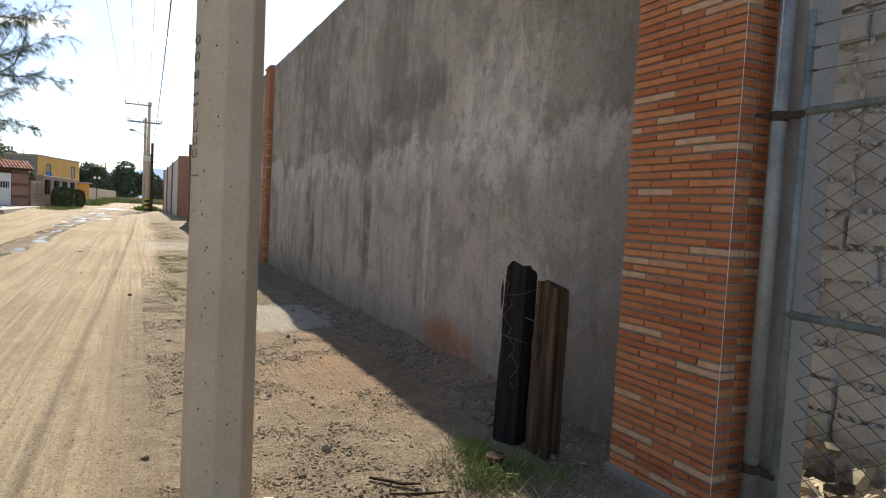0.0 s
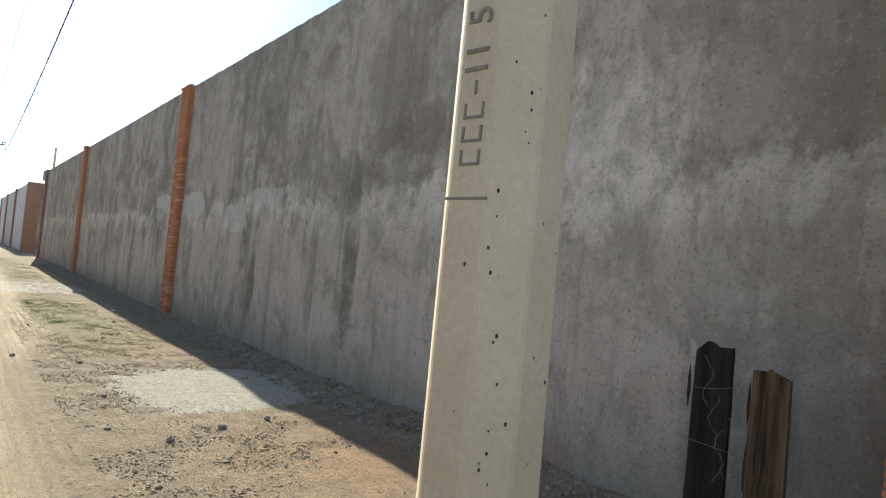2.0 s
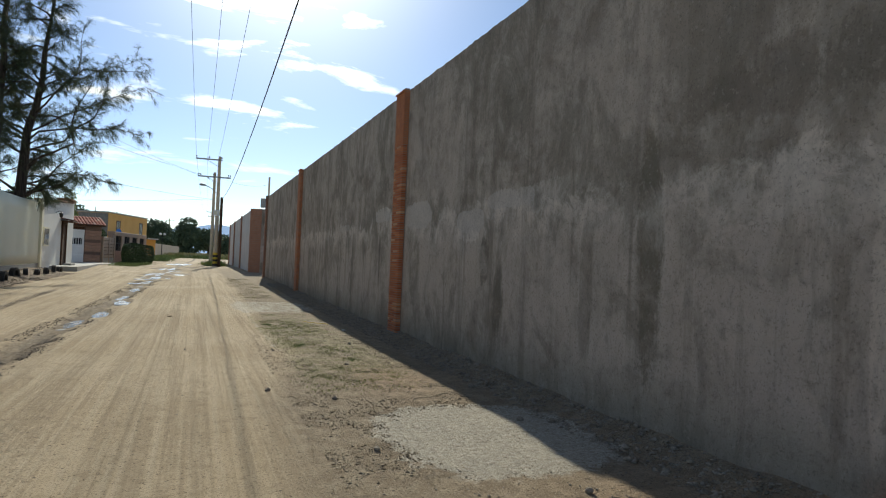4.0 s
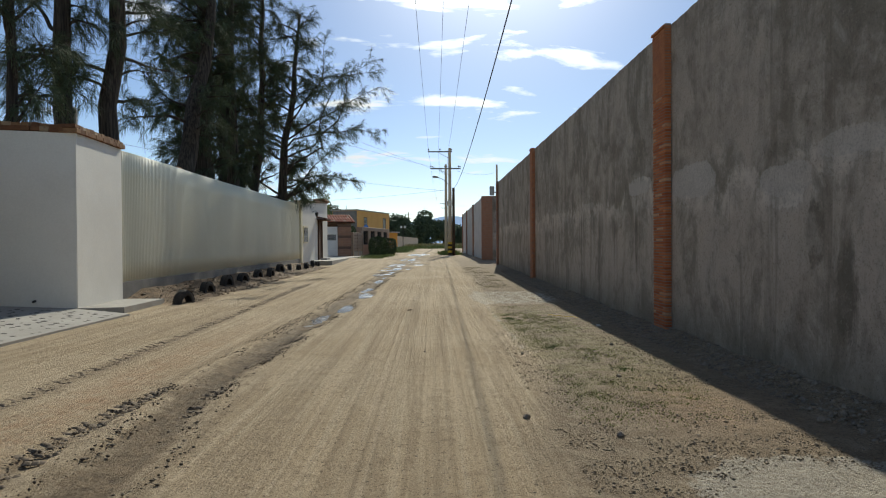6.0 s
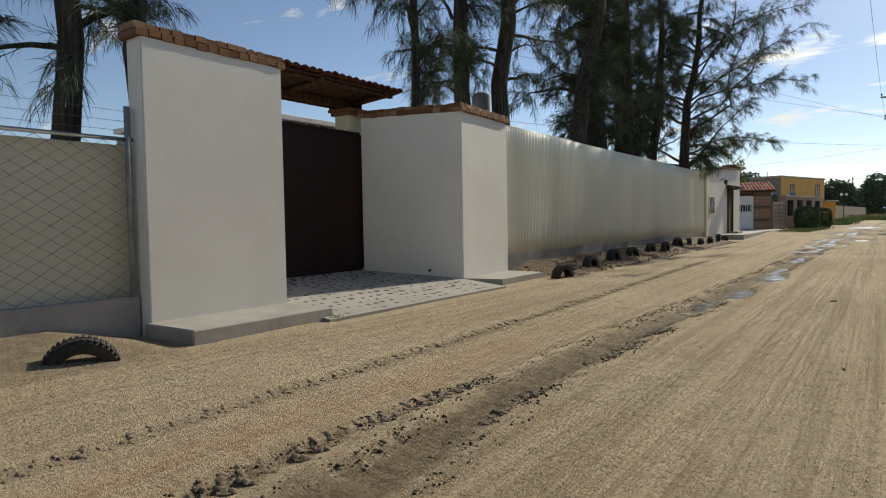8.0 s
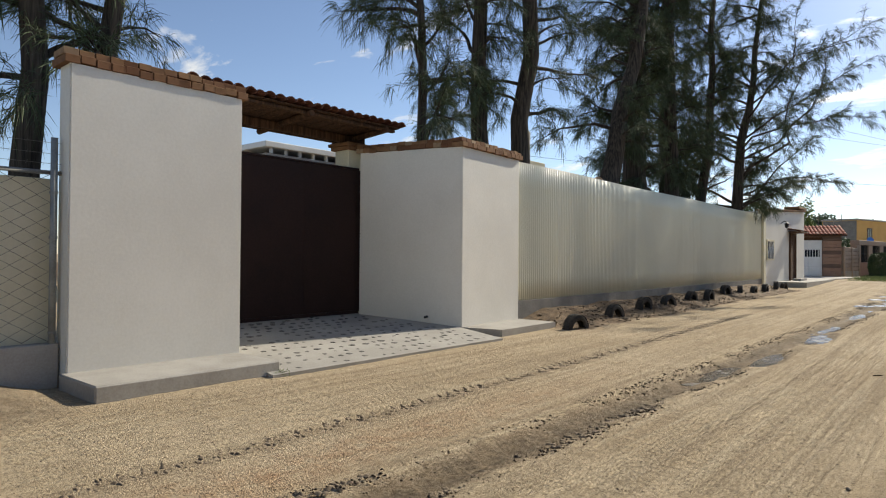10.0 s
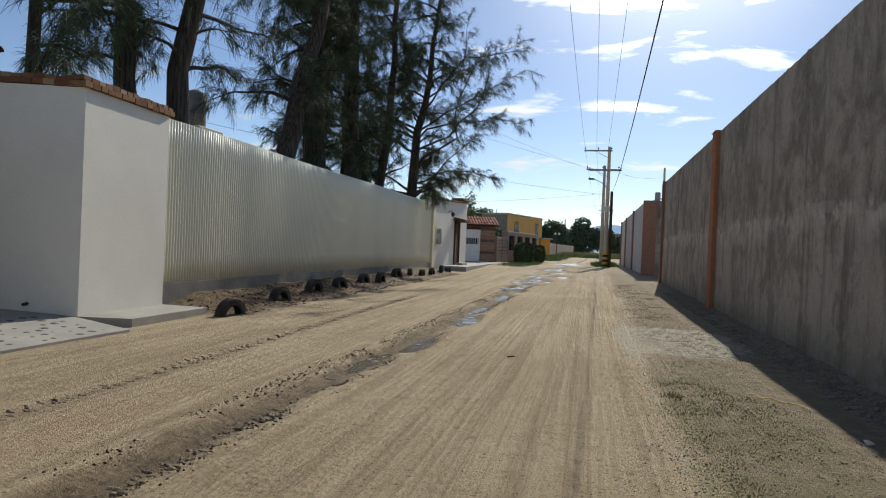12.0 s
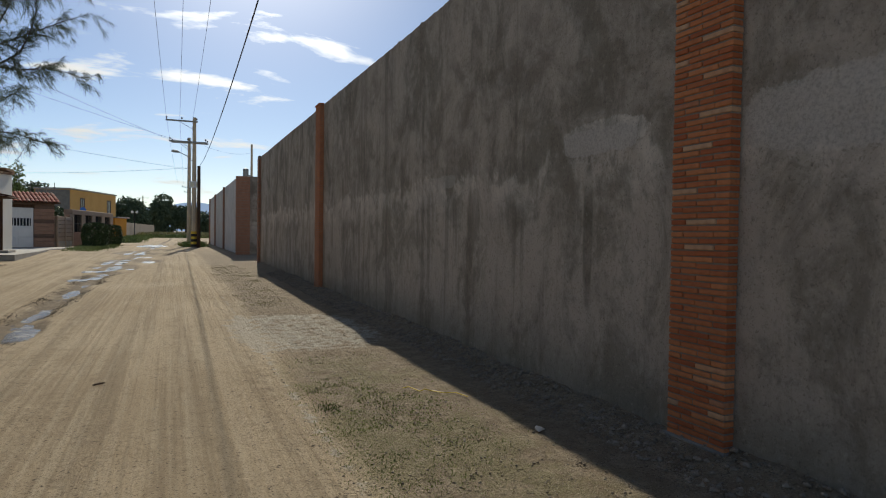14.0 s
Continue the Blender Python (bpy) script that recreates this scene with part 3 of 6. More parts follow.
def build_ground():
    xs = spaced(-7.6, 2.6, 0.065, -2500, 2500)
    ys = spaced(0.0, 42.0, 0.07, -400, 3500, 1.045)
    gx, gy = np.meshgrid(xs, ys)
    gz = ground_z(gx, gy)
    near = np.clip((40 - gy) / 15, 0, 1) * (np.abs(gx + 2.5) < 5.4)
    shoulder = np.clip((gx - 0.33 + 0.16 * fbm(gx, gy, 0.8, 4) + 0.7 * np.clip((12 - gy) / 3, 0, 1)) / 0.3, 0, 1)
    bank_soil_shade = np.clip((-5.75 - gx + 0.3 * fbm(gx, gy, 1.2, 18)) / 0.4, 0, 1) * np.maximum(np.clip((gy - 18.0) / 1.0, 0, 1) * np.clip((38 - gy) / 2, 0, 1), np.clip((10.3 - gy) / 0.5, 0, 1))
    gz = gz + near * shoulder * (0.012 * fbm(gx, gy, 7.0, 6, 2))
    tread = hump(gx - (-4.19 - 0.02 * (gy - 10)), 0, 0.1) * (0.35 + 0.65 * (np.sin(gy * 2 * np.pi / 0.28 + np.sign(gx + 4.2) * 1.3) > 0.1))
    tread = np.maximum(tread, 0.6 * hump(gx - rut_line(gy), 0.12, 0.12) * (np.sin(gy * 2 * np.pi / 0.21 + 2.0 * np.sign(gx - rut_line(gy) - 0.12)) > 0.2))
    second = hump(gx, -3.2, 0.13) * np.clip((11.5 - gy) / 2.5, 0, 1)
    tread = tread * near
    gz = gz - 0.012 * tread - 0.02 * second * near
    churn = hump(gx - rut_line(gy), 0.0, 0.42) * near
    gz = gz + churn * 0.05 * fbm(gx, gy * 0.6, 4.0, 8, 4) + second * near * 0.03 * fbm(gx, gy, 7.0, 21, 2)
    nx, ny = len(xs), len(ys)
    index = np.arange(nx * ny).reshape(ny, nx)
    faces = np.stack([index[:-1, :-1], index[:-1, 1:], index[1:, 1:], index[1:, :-1]], -1).reshape(-1, 4)
    data = raw_mesh("ground", np.stack([gx, gy, gz], -1).reshape(-1, 3), faces, GROUND, True)
    wet = np.maximum(hump(gx - rut_line(gy), 0.0, 0.27) * 0.8, puddle_depth(gx, gy) * 1.2) * np.clip((gy - 2) / 4, 0.2, 1)
    wet = np.maximum(wet, 0.6 * second)
    wet = np.maximum(wet, 0.42 * hump(gx - rut_line(gy), -0.3, 0.3) * np.clip((12 - gy) / 3, 0, 1))
    wet = np.maximum(wet, 0.42 * hump(gx - 0.11 - 0.008 * (gy - 17), 0, 0.09) * np.clip((gy - 11) / 4, 0, 1) * np.clip((27 - gy) / 6, 0, 1))
    # the wet mask also darkens the bank, for its soil and the trees' shade
    wet = np.maximum(wet, 1.0 * bank_soil_shade * (gy > 15))
    red = 0.75 * np.exp(-((gx - 1.6) / 0.9) ** 2 - ((gy - 5.3) / 1.1) ** 2) + 0.5 * np.exp(-((gx + 3.6) / 0.25) ** 2 - ((gy - 10) / 4) ** 2)
    red = red + 0.7 * bank_soil_shade * (gy > 15) + 0.4 * np.exp(-((gx - 1.2) / 0.5) ** 2 - ((gy - 10) / 1.0) ** 2)
    slab2 = np.clip(1.6 - np.abs((gx - 0.95) / 0.95) ** 3 - np.abs((gy - 19.3) / 1.6) ** 3, 0, 1)
    slab1 = np.clip(1.5 - np.abs((gx - 1.25) / 0.8) ** 3 - np.abs((gy - 7.8) / 0.95) ** 3, 0, 1)
    pale = np.clip(slab1 + slab2 * 0.62 + 0.5 * hump(gx, 0.27, 0.07) * (gy > 12) * np.clip((30 - gy) / 8, 0, 1), 0, 1)
    for key, value in (("shoulder", np.maximum(shoulder * np.clip((60 - gy) / 20, 0.3, 1), bank_soil_shade)), ("wet", wet), ("red", red), ("pale", pale), ("tread", tread)):
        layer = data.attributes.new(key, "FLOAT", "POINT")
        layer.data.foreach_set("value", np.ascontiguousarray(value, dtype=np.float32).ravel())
    tagged(new("ground", data), "packed sandy dirt road with a gravel shoulder and wet ruts", "ground", kind="structure")


build_ground()


def puddle(px, py, sx, sy, seed):
    """A flat pool with an uneven shore, a little below the ground about it."""
    bm = bmesh.new()
    level = on_ground(px, py) + (0.02 if py < 26 else 0.008)
    ring = []
    for k in range(40):
        a = 2 * math.pi * k / 40
        r = (1.35 if py < 26 else 1.0) + 0.3 * float(fbm(np.array(3 * math.cos(a) + seed), np.array(3 * math.sin(a)), 0.9, seed))
        ring.append(bm.verts.new((px + sx * r * math.cos(a), py + sy * r * math.sin(a), level)))
    bm.faces.new(ring)
    solid("puddle", bm, WATER, "shallow muddy puddle in a road rut", "puddle", group="puddles in the ruts")


for i, p in enumerate(PUDDLES):
    puddle(*p, 3.0 + i)

# ---- the tall rendered wall with brick pilasters ----
WALL_X, WALL_TOP = 2.36, 4.1


def wall_mesh(y0, y1, x, thick, top, step=0.09):
    """A long wall with a crumbly top edge and a slightly uneven face."""
    bm = bmesh.new()
    rng = random.Random(int(y0))
    n = int((y1 - y0) / step) + 1
    rows = []
    for i in range(n + 1):
        y = y0 + (y1 - y0) * i / n
        t = top + 0.004 * math.sin(y * 0.9) + rng.uniform(-0.007, 0.007) + (rng.uniform(0.0, 0.02) if rng.random() < 0.12 else 0)
        rows.append([bm.verts.new(c) for c in ((x, y, -0.4), (x - 0.004 * math.sin(y * 1.7), y, 2.0), (x, y, t), (x + thick, y, t), (x + thick, y, -0.4))])
    for a, b in zip(rows, rows[1:]):
        for k in range(4):
            bm.faces.new((a[k], b[k], b[k + 1], a[k + 1]))
    bm.faces.new(rows[0])
    bm.faces.new(rows[-1][::-1])
    return bm


wall_east = solid("wall_east", wall_mesh(2.2, 35.0, WALL_X, 0.16, WALL_TOP), PLASTER, "tall unpainted wall of streaked grey cement render", "wall", "structure")
wall_east_2 = solid("wall_east_2", wall_mesh(43.0, 68.0, 2.36, 0.16, 4.05), PALE_RENDER, "tall grey rendered wall farther along the road", "wall", "structure")
solid("wall_east_return", boxed(2.6, 43.0, -0.3, 9.0, 43.16, 4.05, 0.01), PLASTER, "grey rendered return wall facing the road corner", "wall", "structure")
solid("wall_east_end", boxed(2.7, 34.84, -0.3, 9.0, 35.0, 4.05, 0.01), PLASTER, "grey rendered return wall at the wall's end", "wall", "structure")

# ---- brick pilasters ----
BRICK_H, COURSE = 0.029, 0.038
brick_meshes = {}


def brick_mesh(kind, lx, ly, lz, material):
    """One brick with eased edges, shared between alike bricks."""
    key = (kind, round(lx, 2), round(ly, 2), round(lz, 3))
    if key not in brick_meshes:
        bm = boxed(-key[1] / 2, -key[2] / 2, -key[3] / 2, key[1] / 2, key[2] / 2, key[3] / 2, 0.004)
        brick_meshes[key] = mesh_of("brick", bm, material)
    return brick_meshes[key]


def lay(name, mesh, parent, x, y, z, turn=0.0, tilt=0.0):
    ob = new(name, mesh)
    ob.parent = parent
    ob.matrix_basis = pose(x, y, z, tilt, 0, turn)
    return ob


def pilaster(y0, y1, top, base, seed, single=2.6, fx=2.16):
    rng = random.Random(seed)
    width, depth = y1 - y0, min(0.1, 2.355 - fx)
    post = thing("brick_pilaster", "tall pilaster of thin orange bricks against the rendered wall", "pilaster", (0, 0, 0), 0, "pilasters along the wall")
    part("mortar_core", boxed(fx + 0.012, y0 + 0.011, base - 0.3, WALL_X - 0.003, y1 - 0.011, top - 0.01), MORTAR, post)
    part("footing", boxed(fx - 0.015, y0 - 0.02, base - 0.3, WALL_X - 0.003, y1 + 0.02, base + 0.012, 0.008), CONCRETE_DARK, post, "low concrete footing")
    courses = int((top - base) / COURSE)
    rest = bmesh.new()
    for c in range(courses):
        z = base + COURSE * (c + 0.5)
        proud = 0.022 if c == courses - 1 else 0.0
        cuts = [0.0]
        first = 0.235 if c % 2 == 0 else 0.118
        pos = first + 0.02 * rng.uniform(-1, 1)
        while pos < width - 0.07:
            cuts.append(pos)
            pos += 0.235
        cuts.append(width)
        for a, b in zip(cuts, cuts[1:]):
            ly = b - a - 0.008
            if z > single:
                block(rest, fx - proud + rng.uniform(-0.0025, 0.0025), y0 + a + 0.004, z - BRICK_H / 2, min(fx + 0.1, 2.357), y0 + b - 0.004, z + BRICK_H / 2)
                continue
            lay("brick", brick_mesh("facing", depth, ly, BRICK_H, BRICK), post, fx + depth / 2 - proud + rng.uniform(-0.0025, 0.0025), y0 + (a + b) / 2, z + rng.uniform(-0.002, 0.002), rng.uniform(-0.6, 0.6), rng.uniform(-0.5, 0.5))
        if fx > 2.2:
            continue
        if z > single:
            block(rest, 2.268, y0 - proud + rng.uniform(-0.003, 0.003), z - BRICK_H / 2, 2.357, y0 + 0.1, z + BRICK_H / 2)
        else:
            lay("brick", brick_mesh("facing", 0.09, 0.1, BRICK_H, BRICK), post, 2.313, y0 + 0.05 + rng.uniform(-0.003, 0.003) - proud, z, rng.uniform(-0.8, 0.8))
    tagged(part("upper_brickwork", rest, BRICK_REST, post), kind="stuff")
    return post


pilaster(13.4, 13.86, 4.13, 0.07, 2, 3.2, 2.27)
pilaster(24.3, 24.76, 4.13, 0.1, 3, 0.0, 2.27)
near_pilaster = pilaster(2.13, 2.775, 4.2, 0.05, 1, 2.35)
part("guide_string", tube(bmesh.new(), [(2.157, 2.127, 0.1), (2.156, 2.126, 4.2)], 0.0013, 5), WHITE, near_pilaster, "white mason's string along the edge")


def far_pilaster(y0, y1, x, top, base):
    """A pilaster too far off to show single bricks: courses as ribs in one piece."""
    post = thing("brick_pilaster", "tall orange brick pilaster on the wall far along the road", "pilaster", group="pilasters along the wall")
    bm = bmesh.new()
    n = int((top - base) / 0.131)
    for c in range(n):
        block(bm, x - 0.1, y0, base + 0.131 * c, x - 0.003, y1, base + 0.131 * c + 0.117, 0.006)
    tagged(part("brickwork", bm, BRICK_FAR, post), kind="stuff")
    part("mortar_core", boxed(x - 0.09, y0 + 0.012, base - 0.3, x - 0.004, y1 - 0.012, top - 0.02), MORTAR, post)


far_pilaster(34.75, 35.02, 2.36, 4.15, 0.1)
for y in (52.0, 60.5, 67.7):
    far_pilaster(y, y + 0.4, 2.36, 4.1, 0.15)
veneer = thing("brick_corner", "orange brick facing on the corner of the far wall", "pilaster")
bm = bmesh.new()
for c in range(30):
    block(bm, 2.2, 42.72, 0.1 + 0.131 * c, 2.85, 43.0, 0.1 + 0.131 * c + 0.118, 0.006)
tagged(part("brickwork", bm, BRICK_FAR, veneer), kind="stuff")
part("mortar_core", boxed(2.22, 42.74, -0.2, 2.83, 42.99, 4.02), MORTAR, veneer)

# ---- the corner by the chain-link gate ----
solid("corner_column", boxed(2.37, 2.0, -0.1, 2.58, 2.13, 4.1, 0.008), CONCRETE, "raw concrete corner column beside the brick pilaster", "column", "structure")


rough_blocks = {}


def rough_block(length, kind):
    """A cement block with chipped corners and an uneven face."""
    key = (round(length, 2), kind)
    if key not in rough_blocks:
        rng = random.Random(90 + kind + int(100 * length))
        bm = bmesh.new()
        bmesh.ops.create_grid(bm, x_segments=5, y_segments=3, size=1.0)
        top = {v: v.co.copy() for v in bm.verts}
        for v, c in top.items():
            v.co = Vector((-0.06 + rng.uniform(-0.004, 0.004) + (rng.uniform(0.0, 0.014) if abs(c.x) > 0.9 or abs(c.y) > 0.9 else 0), c.x * (length / 2) + rng.uniform(-0.004, 0.004), c.y * 0.077 + rng.uniform(-0.005, 0.005)))
        rim = [e for e in bm.edges if e.is_boundary]
        moved = [g for g in bmesh.ops.extrude_edge_only(bm, edges=rim)["geom"] if isinstance(g, bmesh.types.BMVert)]
        for v in moved:
            v.co.x = 0.06
        bmesh.ops.recalc_face_normals(bm, faces=bm.faces)
        rough_blocks[key] = mesh_of("cement_block", bm, BLOCK)
    return rough_blocks[key]


def block_wall():
    rng = random.Random(11)
    wall = thing("wall_block", "rough unplastered wall of pale cement blocks", "wall", kind="structure")
    part("mortar_bed", boxed(3.342, -2.6, -0.2, 3.45, 4.2, 3.3), PALE_RENDER, wall)
    lumps = bmesh.new()
    for c in range(18):
        y = -0.9 + (0.17 if c % 2 else 0.0)
        while y < 3.3:
            ly = 0.38 * rng.choice((1, 1, 1, 0.97, 0.55 if rng.random() < 0.3 else 1))
            if rng.random() > 0.03:
                lay("cement_block", rough_block(ly, rng.randrange(4)), wall, 3.37 + rng.uniform(-0.022, 0.022), y + ly / 2, 0.08 + 0.18 * c + rng.uniform(-0.008, 0.008), rng.uniform(-1.6, 1.6), rng.uniform(-1.6, 1.6))
            for k in range(15):
                u = rng.uniform(0, 1)
                if k < 12:
                    spot = (3.325 + rng.uniform(-0.016, 0.02), y + u * ly, 0.17 + 0.18 * c + rng.uniform(-0.014, 0.008))
                elif rng.random() < 0.6:
                    spot = (3.335 + rng.uniform(-0.02, 0.02), y + ly + 0.014, 0.08 + 0.18 * c + rng.uniform(-0.07, 0.08))
                else:
                    continue
                size = rng.uniform(0.009, 0.021)
                m = Matrix.Translation(spot) @ Matrix.Rotation(rng.uniform(0, 6), 4, "X") @ Matrix.Diagonal((1.1, rng.uniform(0.8, 2.4), rng.uniform(0.6, 1.1), 1))
                for v in bmesh.ops.create_icosphere(lumps, subdivisions=1, radius=size, matrix=m)["verts"]:
                    v.co += Vector((rng.uniform(-1, 1), rng.uniform(-1, 1), rng.uniform(-1, 1))) * size * 0.3
            y += ly + 0.028
    tagged(part("squeezed_mortar", lumps, BLOCK, wall, "rough mortar squeezed from the joints"), kind="stuff")
    return wall


def chain_link(bm, y0, y1, z0, z1, x, pitch=0.07, r=0.0021):
    """Woven wire: zigzag strands that hook into one another."""
    n = int((y1 - y0) / pitch)
    steps = int((z1 - z0) / (pitch * 0.62))
    for i in range(n):
        base = y0 + pitch * (i + 0.5)
        pts = []
        for k in range(steps + 1):
            side = (k + i) % 2
            pts.append((x + (0.004 if side else -0.004), base + (pitch * 0.52 if side else -pitch * 0.52), z0 + (z1 - z0) * k / steps))
        tube(bm, pts, r, 3, False)
    return bm


def chain_gate():
    gate = thing("chain_link_gate", "old galvanised pipe gate filled with chain-link wire", "gate")
    part("gate_post", tube(bmesh.new(), [(2.29, 2.045, -0.1), (2.29, 2.045, 3.0)], 0.031, 18), GALV, gate, smooth=True)
    part("post_cap", tube(bmesh.new(), [(2.29, 2.045, 3.0), (2.29, 2.045, 3.04)], [0.034, 0.024], 18), GALV, gate, smooth=True)
    frame_bar = tube(bmesh.new(), [(2.3, 1.94, 0.06), (2.3, 1.94, 2.2)], 0.016, 12)
    part("frame_upright", frame_bar, GREENPIPE, gate, smooth=True)
    for z0, z1 in ((1.8, 1.86), (0.98, 0.96), (0.12, 0.1)):
        part("frame_rail", tube(bmesh.new(), [(2.3, 1.95, z0), (2.3, -2.2, z1)], 0.017, 12), GREENPIPE, gate, smooth=True)
    for z in (1.79, 0.3):
        bm = bmesh.new()
        tube(bm, [(2.29, 2.045, z - 0.02), (2.29, 2.045, z + 0.02)], 0.037, 18)
        tube(bm, [(2.245, 2.06, z), (2.19, 2.075, z)], 0.009, 8)
        block(bm, 2.275, 1.93, z - 0.014, 2.305, 2.04, z + 0.014, 0.003)
        part("hinge", bm, RUST, gate, "bolted pipe clamp hinge")
    part("wire_mesh", chain_link(bmesh.new(), -2.2, 1.93, 0.12, 1.8, 2.3, 0.068, 0.0026), DARKWIRE, gate, "woven wire diamonds")
    for z in (1.96, 2.05, 2.14):
        bm = tube(bmesh.new(), [(2.3, 1.94, z), (2.3, 0.6, z - 0.02), (2.3, -2.2, z + 0.03)], 0.002, 4)
        for k in range(10):
            y = 1.7 - 0.35 * k
            tube(bm, [(2.285, y, z - 0.025), (2.315, y + 0.01, z + 0.02)], 0.0014, 3)
        part("barbed_wire", bm, WIRE, gate)
        bm = bmesh.new()
        ring = [(2.3 + 0.012 * math.cos(a), 1.915 + 0.018 * math.sin(a), z) for a in (2 * math.pi * k / 10 for k in range(11))]
        part("wire_loop", tube(bm, ring, 0.003, 4, False), WIRE, gate)


block_wall()
chain_gate()


def utility_pole(x, y, top, r0, r1, sides, material, label, turn=22.5, arms=()):
    """A tapered pole with its cross-arms and insulators."""
    pole = thing("utility_pole", label, "utility pole", (x, y, on_ground(x, y)), 0, "utility poles")
    bm = bmesh.new()
    tube(bm, [(0, 0, -0.3), (0, 0, top * 0.5), (0, 0, top)], [r0, (r0 + r1) / 2, r1], sides)
    bmesh.ops.rotate(bm, verts=bm.verts, cent=(0, 0, 0), matrix=Matrix.Rotation(radians(turn), 3, "Z"))
    if sides == 8:
        long = [e for e in bm.edges if abs(e.verts[0].co.z - e.verts[1].co.z) > 1]
        bmesh.ops.bevel(bm, geom=long, offset=0.006, segments=1, affect="EDGES")
    part("shaft", bm, material, pole)
    for z, a, b in arms:
        arm = part("crossarm", boxed(a, -r1 - 0.09, z - 0.05, b, -r1 - 0.005, z + 0.05, 0.006), GALV, pole, "steel crossarm")
        for u in (a + 0.06, (a + b) / 2, b - 0.06):
            bm = tube(bmesh.new(), [(u, -r1 - 0.05, z + 0.05), (u, -r1 - 0.05, z + 0.12), (u, -r1 - 0.05, z + 0.13), (u, -r1 - 0.05, z + 0.2), (u, -r1 - 0.05, z + 0.24)], [0.014, 0.014, 0.055, 0.05, 0.028], 8)
            part("insulator", bm, CONCRETE_DARK, arm, "pin insulator")
        part("arm_brace", tube(bmesh.new(), [(0, -r1 - 0.02, z - 0.55), (a * 0.55, -r1 - 0.1, z - 0.04)], 0.016, 6), GALV, pole)
    return pole


near_pole = utility_pole(0.225, 2.965, 9.3, 0.146, 0.09, 8, POLE, "octagonal cast concrete utility pole with stencilled code", 32.5, ((8.6, -1.75, 0.35),))
bm = bmesh.new()
rng = random.Random(5)
# no holes are cut: black beads paint the shade inside small air holes
for k in range(70):
    z = rng.uniform(0.1, 2.6)
    side = rng.choice((190, 235, 235, 280))
    r = (0.146 - 0.006 * z) * math.cos(radians(22.5))
    u = rng.uniform(-0.042, 0.042)
    s = rng.uniform(0.0012, 0.004)
    m = Matrix.Rotation(radians(side), 4, "Z") @ Matrix.Translation((r - 0.0015, u, z))
    bmesh.ops.create_icosphere(bm, subdivisions=1, radius=s, matrix=m @ Matrix.Diagonal((0.6, 1, 1.5, 1)))
tagged(part("air_hole_shade", bm, BLACKPAINT, near_pole, "black beads painting the shade of small air holes in the cast face"), kind="stuff")


def lettering(name, words, size, m, material, parent, depth=0.002):
    """Built-in letters turned into a thin mesh."""
    curve = bpy.data.curves.new(name, "FONT")
    curve.body, curve.size, curve.extrude, curve.align_x, curve.align_y = words, size, depth, "LEFT", "CENTER"
    holder = bpy.data.objects.new(name, curve)
    data = bpy.data.meshes.new_from_object(holder)
    bpy.data.objects.remove(holder)
    data.materials.append(material)
    ob = new(name, data)
    ob.parent = parent
    ob.matrix_basis = m
    return ob


# the code runs up the pole's road-side face
face_x = lambda z: -(0.146 - 0.006 * z) * math.cos(radians(22.5)) - 0.001
faced = Matrix.Rotation(radians(10), 4, "Z")
upward = Matrix.Rotation(radians(180), 4, "Z") @ pose(0, 0, 0, 90, 0, 90) @ pose(0, 0, 0, 0, 0, 90)


def stencil(name, boxes):
    bm = bmesh.new()
    for u0, z0, u1, z1 in boxes:
        block(bm, face_x(z0) - 0.0005, u0, z0, face_x(z0) + 0.003, u1, z1)
    bmesh.ops.transform(bm, matrix=faced, verts=bm.verts)
    part(name, bm, INK, near_pole)


stencil("stencil_line", [(-0.056, 1.427, 0.056, 1.433)])
for digit, z in (("1", 1.685), ("1", 1.725), ("5", 1.8), ("0", 1.87), ("0", 1.935)):
    lettering("stencilled_digit", digit, 0.088, faced @ Matrix.Translation((face_x(z), 0, z)) @ upward, INK, near_pole)
for z in (1.5, 1.55, 1.6):
    stencil("stencil_mark", [(-0.027, z, 0.027, z + 0.006), (0.021, z + 0.006, 0.027, z + 0.034), (-0.027, z + 0.006, -0.021, z + 0.034)])
stencil("stencil_mark", [(-0.003, 1.652, 0.003, 1.682)])


